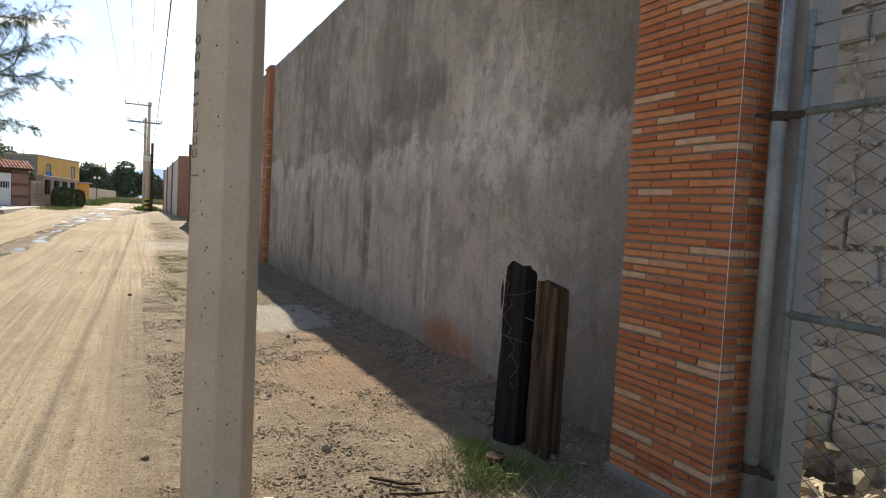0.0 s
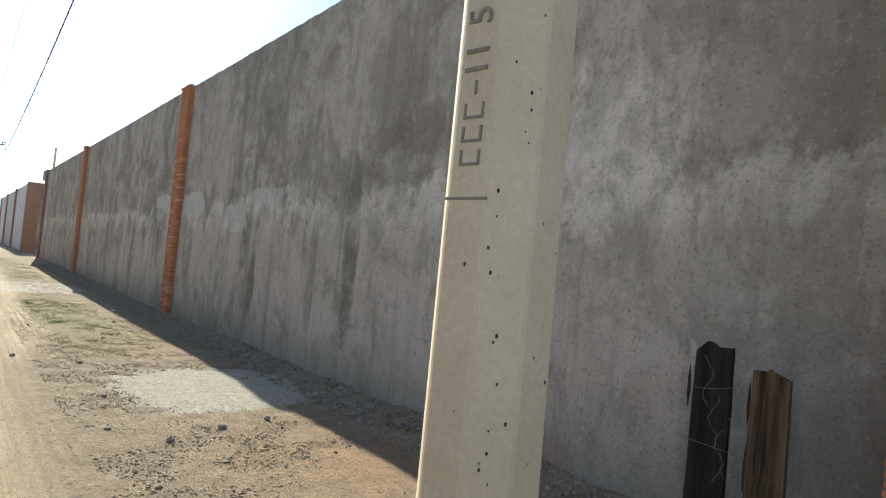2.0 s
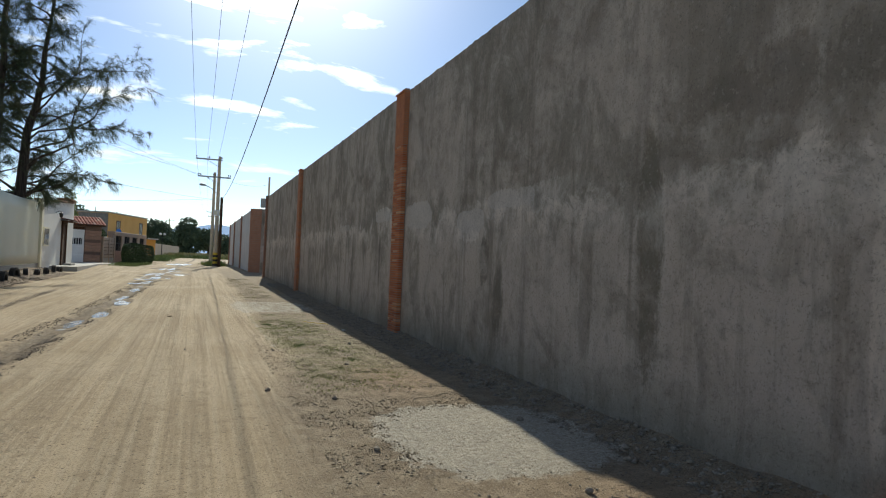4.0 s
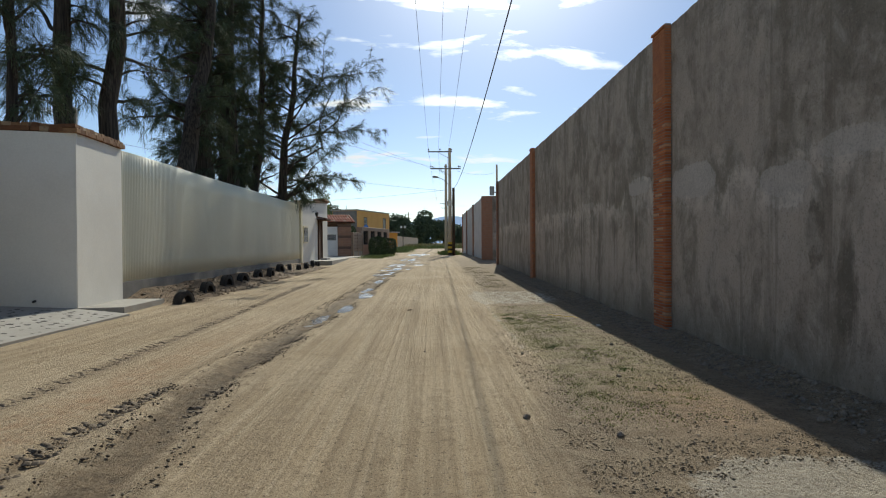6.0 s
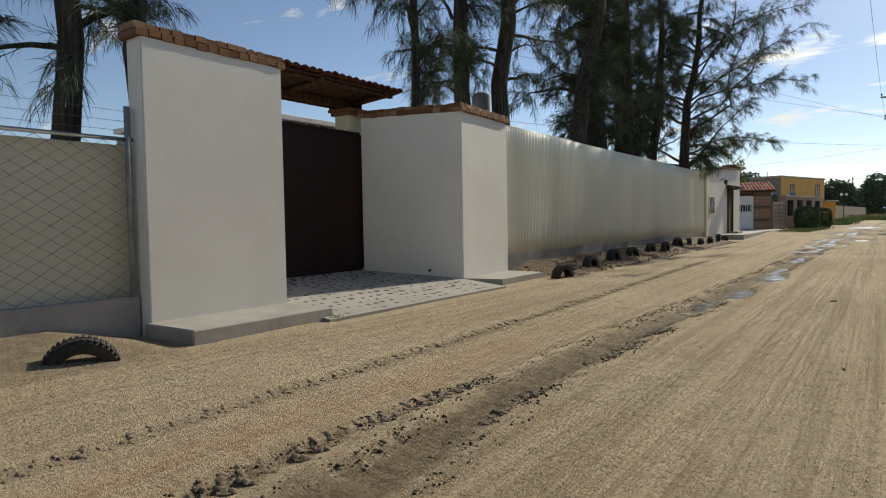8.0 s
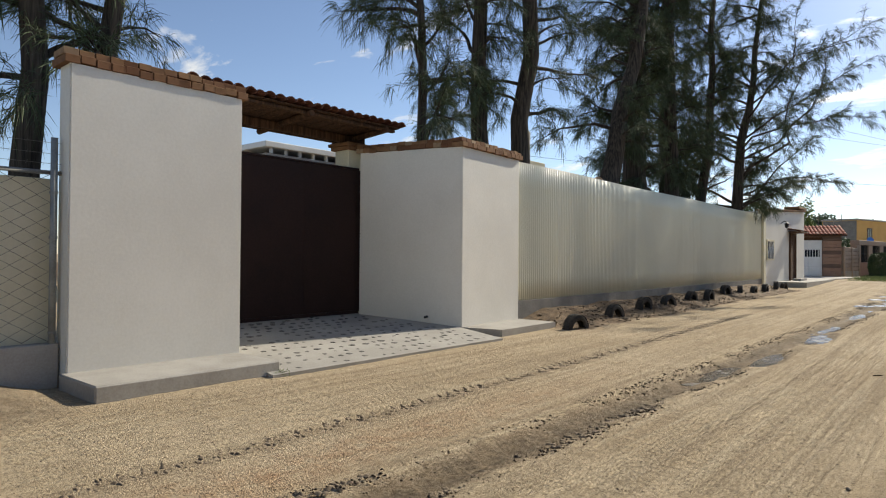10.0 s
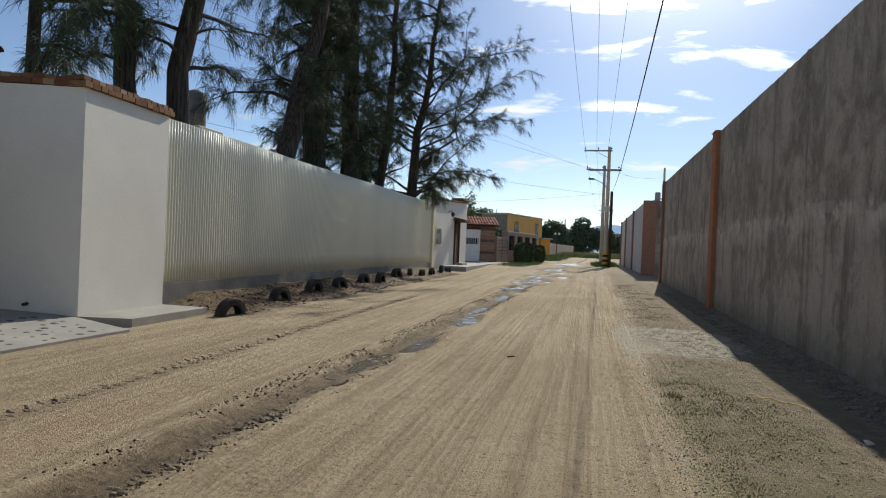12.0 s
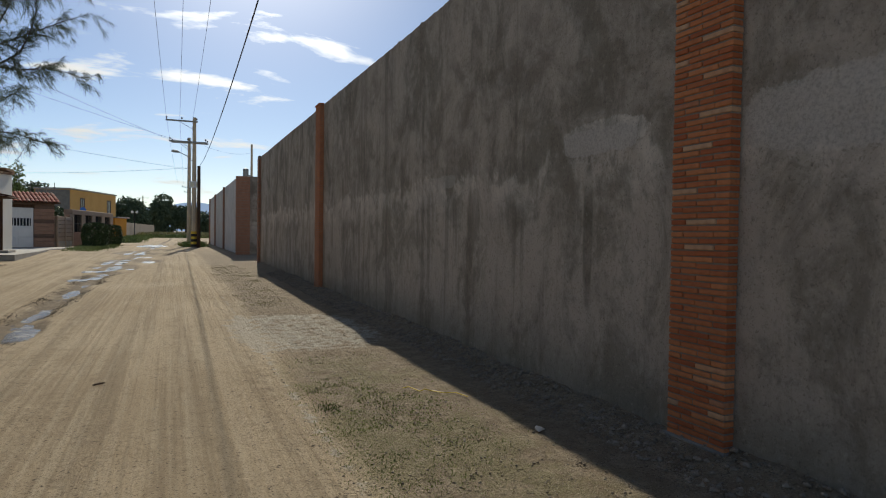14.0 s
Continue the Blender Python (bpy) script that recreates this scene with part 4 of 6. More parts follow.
# ---- old gate posts of burnt and weathered wood ----
def wood_post(x, y, w, d, top, turn, lean, material, label, seed):
    rng = random.Random(seed)
    bm = bmesh.new()
    rows = 12
    rings = []
    ribs = [(1 + rng.uniform(-0.07, 0.05), rng.uniform(-0.035, 0.01)) for _ in range(16)]
    for k in range(rows):
        t = k / (rows - 1)
        ring = []
        for a in range(16):
            ang = 2 * math.pi * a / 16
            c, s = math.cos(ang), math.sin(ang)
            q = max(abs(c), abs(s))
            u = w / 2 * c / q ** 0.85 * (1 - 0.1 * t) * ribs[a][0] * (1 + rng.uniform(-0.025, 0.02))
            v = d / 2 * s / q ** 0.85 * (1 - 0.1 * t) * ribs[a][0] * (1 + rng.uniform(-0.025, 0.02))
            z = -0.25 + (top + 0.25) * t + (ribs[a][1] - 0.03 * c if k == rows - 1 else 0)
            ring.append(bm.verts.new((u + lean[0] * t, v + lean[1] * t, z)))
        rings.append(ring)
    for a, b in zip(rings, rings[1:]):
        for k in range(16):
            bm.faces.new((a[k], a[(k + 1) % 16], b[(k + 1) % 16], b[k]))
    peak = bm.verts.new(sum((v.co for v in rings[-1]), Vector()) / 16 + Vector((0.01, 0, 0.012)))
    for k in range(16):
        bm.faces.new((rings[-1][k], rings[-1][(k + 1) % 16], peak))
    bm.faces.new(rings[0][::-1])
    bmesh.ops.bevel(bm, geom=[e for e in bm.edges if abs(e.verts[0].co.z - e.verts[1].co.z) > 0.05], offset=0.006, segments=1, affect="EDGES")
    post = thing("wooden_post", label, "post", (x, y, on_ground(x, y)), turn, "old fence posts by the wall")
    part("trunk", bm, material, post)
    for k in range(7):
        a, z = rng.uniform(0, 6.28), rng.uniform(0.3, top - 0.2)
        pts = [(w * 0.52 * math.cos(a) * (1 - 0.03 * j), d * 0.52 * math.sin(a), z + 0.06 * j) for j in range(4)]
        part("splinter", tube(bmesh.new(), pts, [0.002, 0.008, 0.007, 0.001], 5), material, post)
    return post


burnt = wood_post(1.9, 3.35, 0.14, 0.17, 1.03, 24, (0.03, -0.01), CHARRED, "charred black wooden fence post wound with wire", 4)
brown = wood_post(1.985, 3.13, 0.155, 0.16, 0.95, 15, (0.02, 0.0), OLDWOOD, "split weathered brown wooden fence post", 7)
rng = random.Random(9)
for z in (0.62, 0.9):
    pts = []
    for k in range(19):
        a = 2 * math.pi * k / 18
        pts.append((0.108 * math.cos(a) * (1 + 0.06 * math.sin(3 * a + z)), 0.125 * math.sin(a) * (1 + 0.06 * math.cos(2 * a + z)), z + 0.03 * math.sin(a + z * 9)))
    part("wire_wrap", tube(bmesh.new(), pts, 0.0012, 4, False), WIRE, burnt, "loose strands of old wire")
for k in range(4):
    z = 0.35 + 0.15 * k
    pts = [(-0.105 - 0.03 * math.sin(0.9 * j + k) ** 2, -0.09 + 0.03 * k + 0.02 * math.sin(1.3 * j + 2 * k), z + 0.035 * j) for j in range(7)]
    part("wire_end", tube(bmesh.new(), pts, 0.001, 4, False), WIRE, burnt)
solid("tie_wire", tube(bmesh.new(), [(1.91, 3.27, 0.75), (1.94, 3.21, 0.735), (1.99, 3.17, 0.745)], 0.0018, 4), GALV, "thin wire strung between two old posts", "wire")
bm = tube(bmesh.new(), [(1.62, 3.02, on_ground(1.62, 3.02) - 0.05), (1.62, 3.02, on_ground(1.62, 3.02) + 0.075)], [0.06, 0.055], 12)
solid("tree_stump", bm, OLDWOOD, "small sawn stump hidden in the grass", "stump")


# ---- the white gate walls ----
def prism(points, z0, z1, z1b=None, bevel=0.012):
    """A wall of any plan, with straight sides; z1b: the top's height at the last half of the points."""
    bm = bmesh.new()
    low = [bm.verts.new((x, y, z0)) for x, y in points]
    high = [bm.verts.new((x, y, z1)) for x, y in points]
    n = len(points)
    bm.faces.new(low[::-1])
    bm.faces.new(high)
    for k in range(n):
        bm.faces.new((low[k], low[(k + 1) % n], high[(k + 1) % n], high[k]))
    bmesh.ops.recalc_face_normals(bm, faces=bm.faces)
    if bevel:
        bmesh.ops.bevel(bm, geom=[e for e in bm.edges if abs(e.verts[0].co.z - e.verts[1].co.z) > 0.3], offset=bevel, segments=2, affect="EDGES")
    return bm


def cap_run(parent, a, b, z, seed, side):
    """Two courses of old bricks along a wall top, from a to b; side: the way that the wall faces."""
    rng = random.Random(seed)
    a, b = Vector(a), Vector(b)
    along = (b - a).normalized()
    n = max(1, round((b - a).length / 0.15))
    turn = math.degrees(math.atan2(along.y, along.x))
    out_dir = Vector(side).normalized()
    for row, (length, deep, push, h, dz) in enumerate(((0.14, 0.36, 0.02, 0.08, 0.042), (0.142, 0.3, -0.015, 0.07, 0.118))):
        for k in range(n):
            p = a + (b - a) * ((k + 0.5) / n) + out_dir * (push - deep / 2)
            lay("cap_brick", brick_mesh("cap" + str(row), (b - a).length / n - 0.008, deep, h, BRICK_DARK), parent, p.x, p.y, z + dz + rng.uniform(-0.009, 0.009), turn + rng.uniform(-3, 3), rng.uniform(-3, 3))


left_wall = solid("wall_gate_1", prism([(-7.17, 10.36), (-7.17, 12.27), (-9.2, 12.4), (-9.2, 12.1), (-7.46, 12.0), (-7.46, 10.36)], -0.1, 3.24), WHITE, "white rendered gate wall with an aged brick capping", "wall", "structure")
cap_run(left_wall, (-7.17, 10.3), (-7.17, 12.33), 3.24, 3, (1, 0))
right_wall = solid("wall_gate_2", prism([(-7.18, 16.57), (-7.33, 18.55), (-7.63, 18.53), (-7.5, 16.88), (-9.13, 16.28), (-9.17, 15.97)], -0.1, 3.26), WHITE, "white rendered gate wall turning in towards the gate", "wall", "structure")
cap_run(right_wall, (-7.13, 16.5), (-7.29, 18.6), 3.26, 4, (1, 0.07))
cap_run(right_wall, (-9.25, 15.95), (-7.3, 16.53), 3.262, 5, (0.28, -1))
bm = tube(bmesh.new(), [(-7.82, 16.42, 0.27), (-7.8, 16.3, 0.26)], 0.022, 8)
part("drain_spout", bm, BLACKPAINT, right_wall, "short black drain spout")
solid("step_1", boxed(-7.2, 10.3, -0.15, -6.3, 12.25, 0.155, 0.015), CONCRETE, "low concrete plinth step before the gate wall", "step", "structure")
solid("step_2", prism([(-6.42, 16.72), (-6.45, 18.5), (-7.36, 18.52), (-7.2, 16.55)], -0.15, 0.115, None, 0), CONCRETE, "low concrete plinth step beside the driveway", "step", "structure")


# ---- cobbled apron ----
def apron_z(x):
    return 0.035 + 0.225 * min(1.0, max(0.0, (-6.2 - x) / 2.9))


bm = bmesh.new()
cols = [(-6.15, 12.05, 16.35), (-7.2, 12.2, 16.55), (-8.2, 12.3, 16.3), (-9.3, 12.3, 16.0)]
tops = [[bm.verts.new((x, a + (b - a) * k / 6, apron_z(x))) for k in range(7)] for x, a, b in cols]
lows = [[bm.verts.new((x, a + (b - a) * k / 6, -0.2)) for k in range(7)] for x, a, b in cols]
for r in range(3):
    for k in range(6):
        bm.faces.new((tops[r][k], tops[r][k + 1], tops[r + 1][k + 1], tops[r + 1][k]))
for k in range(6):
    bm.faces.new((tops[0][k], lows[0][k], lows[0][k + 1], tops[0][k + 1]))
for k in (0, 6):
    for r in range(3):
        bm.faces.new((tops[r][k], tops[r + 1][k], lows[r + 1][k], lows[r][k]))
APRON = plain("pale apron concrete", (0.29, 0.275, 0.245), (0.4, 0.38, 0.345), 1.5, 40)
COBBLE = plain("dark cobble", (0.11, 0.1, 0.095), (0.24, 0.225, 0.21), 5, 40, per=0.4)
apron = solid("driveway", bm, APRON, "pale concrete driveway set with scattered dark cobbles", "driveway", "structure")


def pebble_mesh(name, seed, material, flat=0.45, sub=2):
    bm = bmesh.new()
    bmesh.ops.create_icosphere(bm, subdivisions=sub, radius=1.0)
    rng = random.Random(seed)
    dirs = [Vector((rng.uniform(-1, 1), rng.uniform(-1, 1), rng.uniform(-1, 1))).normalized() for _ in range(7)]
    for v in bm.verts:
        cut = min(1.0, min(0.75 / max(0.01, v.co.dot(d)) if v.co.dot(d) > 0.75 else 1.0 for d in dirs))
        v.co = v.co * cut
        v.co.z *= flat
    return mesh_of(name, bm, material)


rng = random.Random(21)
cobbles = [pebble_mesh("cobble", 30 + k, COBBLE, 0.3, 1) for k in range(5)]
count = 0
for i in range(22):
    for j in range(13):
        x = -6.32 - 0.225 * j + rng.uniform(-0.05, 0.05)
        lo, hi = (12.25 if x < -7.1 else 12.1), np.interp(x, [-9.2, -7.2, -6.2], [15.85, 16.4, 16.2])
        y = lo + 0.19 * i + (0.09 if j % 2 else 0) + rng.uniform(-0.04, 0.04)
        if y > hi - 0.1 or (x > -6.5 and y < 12.4) or rng.random() < 0.12:
            continue
        s = rng.uniform(0.03, 0.06)
        ob = lay("cobble", rng.choice(cobbles), apron, x, y, apron_z(x) - 0.002, rng.uniform(0, 360))
        ob.scale = (s * rng.uniform(0.8, 1.3), s, s)


# ---- the sliding gate and its tiled roof ----
def steel_gate():
    gate = thing("steel_gate", "tall plain dark brown steel gate, shut", "gate")
    part("gate_leaf", boxed(-9.3, 12.3, 0.3, -9.24, 16.1, 2.95, 0.006), GATE, gate)
    for y in (12.32, 13.55, 14.78, 15.95):
        part("frame_upright", boxed(-9.24, y - 0.02, 0.3, -9.237, y + 0.02, 2.95), GATE, gate)
    part("bottom_rail", boxed(-9.32, 12.3, 0.262, -9.21, 16.0, 0.32, 0.005), GATE, gate)
    part("top_rail", boxed(-9.32, 12.3, 2.95, -9.215, 16.0, 2.985, 0.005), GATE, gate)
    for y in (13.2, 14.9):
        bm = tube(bmesh.new(), [(-9.205, y, 0.26), (-9.17, y, 0.26)], 0.025, 10)
        part("roller", bm, BLACKPAINT, gate)


steel_gate()


def tile_mesh(length, width, material):
    """One half-round clay tile, thin and open below."""
    bm = bmesh.new()
    rows = []
    for e, r in ((0, 1.0), (1, 0.88)):
        outer = [(e * length, width / 2 * r * math.cos(a), 0.42 * width * r * math.sin(a)) for a in (math.pi * k / 6 for k in range(7))]
        inner = [(x, y * 0.84, z * 0.8) for x, y, z in outer]
        rows.append([bm.verts.new(p) for p in outer + inner[::-1]])
    n = len(rows[0])
    for k in range(n):
        bm.faces.new((rows[0][k], rows[0][(k + 1) % n], rows[1][(k + 1) % n], rows[1][k]))
    bm.faces.new(rows[0])
    bm.faces.new(rows[1][::-1])
    return mesh_of("roof_tile", bm, material)


def gate_roof():
    roof = thing("gate_roof", "small tiled roof on dark timbers over the gate", "roof")
    y0, y1, fx, fz, bx, bz = 12.28, 16.45, -8.6, 3.68, -10.1, 3.56
    slope = math.degrees(math.atan2(fz - bz, fx - bx))
    for y in (12.5, 14.4, 16.1):
        bm = tube(bmesh.new(), [(fx + 0.02, y, fz - 0.02), (bx, y, bz - 0.02)], 0.055, 8)
        part("rafter", bm, BEAM, roof)
    for x, deep in ((-8.72, 0.05), (-9.55, 0.145), (-10.0, 0.04)):
        z = np.interp(x, [bx, fx], [bz, fz]) + 0.03
        part("purlin", boxed(x - 0.045, y0, z - deep, x + 0.045, y1 - 0.05, z, 0.008), BEAM, roof)
    bm = bmesh.new()
    for k in range(17):
        y = y0 + (y1 - y0) * (k + 0.5) / 17
        v = [bm.verts.new(c) for c in ((fx, y - 0.115, fz + 0.04), (fx, y + 0.115, fz + 0.04), (bx, y + 0.115, bz + 0.04), (bx, y - 0.115, bz + 0.04))]
        w = [bm.verts.new(u.co + Vector((0, 0, 0.02))) for u in v]
        bm.faces.new(v)
        bm.faces.new(w[::-1])
        for a in range(4):
            bm.faces.new((v[a], v[(a + 1) % 4], w[(a + 1) % 4], w[a]))
    part("boarding", bm, BEAM, roof)
    tile = tile_mesh(0.42, 0.2, TILE)
    rng = random.Random(8)
    for k in range(24):
        y = y0 + 0.06 + (y1 - y0 - 0.1) * k / 23
        for r in range(4):
            t = (r - 0.08) / 3.7
            x = bx + (fx - bx) * t
            ob = lay("roof_tile", tile, roof, x, y, bz + (fz - bz) * t + 0.07 + 0.008 * (r % 2) + rng.uniform(-0.008, 0.008))
            ob.matrix_basis = pose(x, y, bz + (fz - bz) * t + 0.07 + rng.uniform(-0.006, 0.01), 0, -slope + rng.uniform(-1.5, 1.5), rng.uniform(-2, 2))
    return roof


gate_roof()
column = thing("gate_column", "cream rendered column with a brick cap under the roof", "column")
part("shaft", boxed(-9.75, 15.85, 0.2, -9.36, 16.25, 3.34, 0.012), CREAM, column)
part("brick_cap", block(boxed(-9.81, 15.79, 3.34, -9.3, 16.31, 3.41, 0.01), -9.85, 15.75, 3.41, -9.26, 16.35, 3.47, 0.01), BRICK_DARK, column, "two corbelled brick courses")

# ---- corrugated sheet fence ----
def corrugated(y0, y1, z0, z1, x0, x1, pitch=0.0762, depth=0.016):
    n = int((y1 - y0) / pitch * 6)
    ys = np.linspace(y0, y1, n + 1)
    xs = np.linspace(x0, x1, n + 1) + depth * np.sin(ys * 2 * np.pi / pitch)
    dents = 0.004 * np.sin(ys * 0.9) + 0.003 * np.sin(ys * 2.1 + 1)
    levels = np.linspace(z0, z1, 7)
    verts, faces = [], []
    for i, z in enumerate(levels):
        wob = dents * math.sin(math.pi * i / 6) + 0.004 * np.sin(ys * 1.3 + i)
        verts.append(np.stack([xs + wob, ys, np.full(n + 1, z) + (0.01 * np.sin(ys * 0.7) if i == 6 else 0)], -1))
    verts = np.concatenate(verts)
    idx = np.arange(7 * (n + 1)).reshape(7, n + 1)
    faces = np.stack([idx[:-1, :-1], idx[:-1, 1:], idx[1:, 1:], idx[1:, :-1]], -1).reshape(-1, 4)
    return verts, faces


fence = thing("sheet_fence", "long cream painted corrugated steel fence on a concrete kerb", "fence")
edges = np.linspace(18.5, 37.75, 12)
for a, b in zip(edges, edges[1:]):
    xa, xb = np.interp([a, b], [18.5, 37.75], [-7.38, -7.62])
    v, f = corrugated(a - 0.02, b + 0.02, 0.44, 3.25, xa + 0.003 * (int(a) % 2), xb)
    ob = new("sheet_panel", raw_mesh("sheet_panel", v, f, SHEET, True))
    ob.parent = fence
    mod = ob.modifiers.new("thickness", "SOLIDIFY")
    mod.thickness = 0.003
for y in np.linspace(18.9, 37.4, 8):
    x = np.interp(y, [18.5, 37.75], [-7.47, -7.71])
    part("fence_post", boxed(x - 0.06, y - 0.04, 0.1, x, y + 0.04, 3.2, 0.004), GALV, fence)
part("fence_kerb", prism([(-7.34, 18.56), (-7.58, 37.75), (-7.8, 37.75), (-7.56, 18.56)], -0.1, 0.46, None, 0), CONCRETE_DARK, fence, "grey concrete kerb")

# ---- half-buried tyres along the bank ----
def tyre(x, y, turn, tilt, sink, radius=0.3):
    t = thing("half_buried_tyre", "old black car tyre half buried in the bank", "tyre", (x, y, on_ground(x, y) - sink), turn, "row of tyres along the bank")
    bm = bmesh.new()
    profile = [(0.62, 0.3), (0.66, 0.34), (0.8, 0.37), (0.93, 0.34), (0.985, 0.27), (1.0, 0.1), (1.0, -0.1), (0.985, -0.27), (0.93, -0.34), (0.8, -0.37), (0.66, -0.34), (0.62, -0.3), (0.66, -0.27), (0.9, -0.24), (0.93, 0.0), (0.9, 0.24), (0.66, 0.27)]
    n = 40
    rings = []
    for k in range(n):
        a = 2 * math.pi * k / n
        groove = 0.985 if k % 2 else 1.0
        rings.append([bm.verts.new((radius * r * (groove if r > 0.97 else 1) * math.cos(a), radius * w * 0.85, radius * r * (groove if r > 0.97 else 1) * math.sin(a))) for r, w in profile])
    m = len(profile)
    for k in range(n):
        a, b = rings[k], rings[(k + 1) % n]
        for j in range(m):
            bm.faces.new((a[j], b[j], b[(j + 1) % m], a[(j + 1) % m]))
    bmesh.ops.rotate(bm, verts=bm.verts, cent=(0, 0, 0), matrix=Matrix.Rotation(radians(tilt), 3, "X"))
    part("casing", bm, RUBBER, t)
    bm = bmesh.new()
    for k in range(n):
        a = 2 * math.pi * (k + 0.5) / n
        for w in (-0.17, 0.17):
            lug = Matrix.Rotation(radians(tilt), 4, "X") @ Matrix.Rotation(-a, 4, "Y") @ Matrix.Translation((radius * 1.005, radius * w, 0))
            bmesh.ops.create_cube(bm, size=1.0, matrix=lug @ Matrix.Diagonal((0.007, radius * 0.24, 0.03, 1)))
    tagged(part("tread", bm, RUBBER, t, "worn tread lugs"), kind="stuff")


rng = random.Random(14)
for x, y in ((-6.08, 18.6), (-6.37, 20.85), (-6.5, 22.7), (-6.52, 24.3), (-6.6, 26.2), (-6.46, 27.3), (-6.67, 29.6), (-6.69, 31.3), (-6.55, 32.4), (-6.46, 33.6), (-6.57, 35.7), (-6.68, 37.5)):
    tyre(x, y, rng.uniform(76, 102), rng.uniform(-7, 7), rng.uniform(-0.03, 0.04), rng.uniform(0.25, 0.285))
tyre(-6.25, 9.2, 66, 6, 0.12, 0.31)

# ---- chain-link fence before a cream wall ----
fence = thing("chain_link_fence", "chain-link fence on a concrete base before a cream wall", "fence")
part("base_kerb", boxed(-7.5, 0.0, -0.1, -7.33, 10.34, 0.44, 0.01), CONCRETE, fence, "grey concrete base")
part("wire_mesh", chain_link(bmesh.new(), 3.0, 10.33, 0.46, 2.13, -7.4, 0.11, 0.0034), DARKWIRE, fence)
part("top_rail", tube(bmesh.new(), [(-7.4, 0.0, 2.14), (-7.4, 10.4, 2.15)], 0.022, 10), GALV, fence, smooth=True)
for y in (4.5, 7.45, 10.29):
    post = part("fence_post", tube(bmesh.new(), [(-7.37, y, 0.2), (-7.37, y, 2.5)], 0.033, 12), GALV, fence, smooth=True)
    for z in (0.55, 1.0, 1.5, 1.95):
        part("clamp", tube(bmesh.new(), [(-7.37, y, z - 0.012), (-7.37, y, z + 0.012)], 0.04, 12), GALV, post)
for z in (2.24, 2.34, 2.45):
    bm = tube(bmesh.new(), [(-7.39, 0.0, z), (-7.39, 10.42, z)], 0.002, 4)
    for k in range(30):
        y = 10.2 - 0.15 * k
        tube(bm, [(-7.405, y, z - 0.015), (-7.375, y + 0.008, z + 0.015)], 0.0012, 3)
    part("barbed_wire", bm, WIRE, fence)
solid("wall_cream", boxed(-7.68, -3.0, -0.2, -7.52, 10.34, 2.1, 0.01), CREAM, "low cream painted wall behind the chain-link", "wall", "structure")

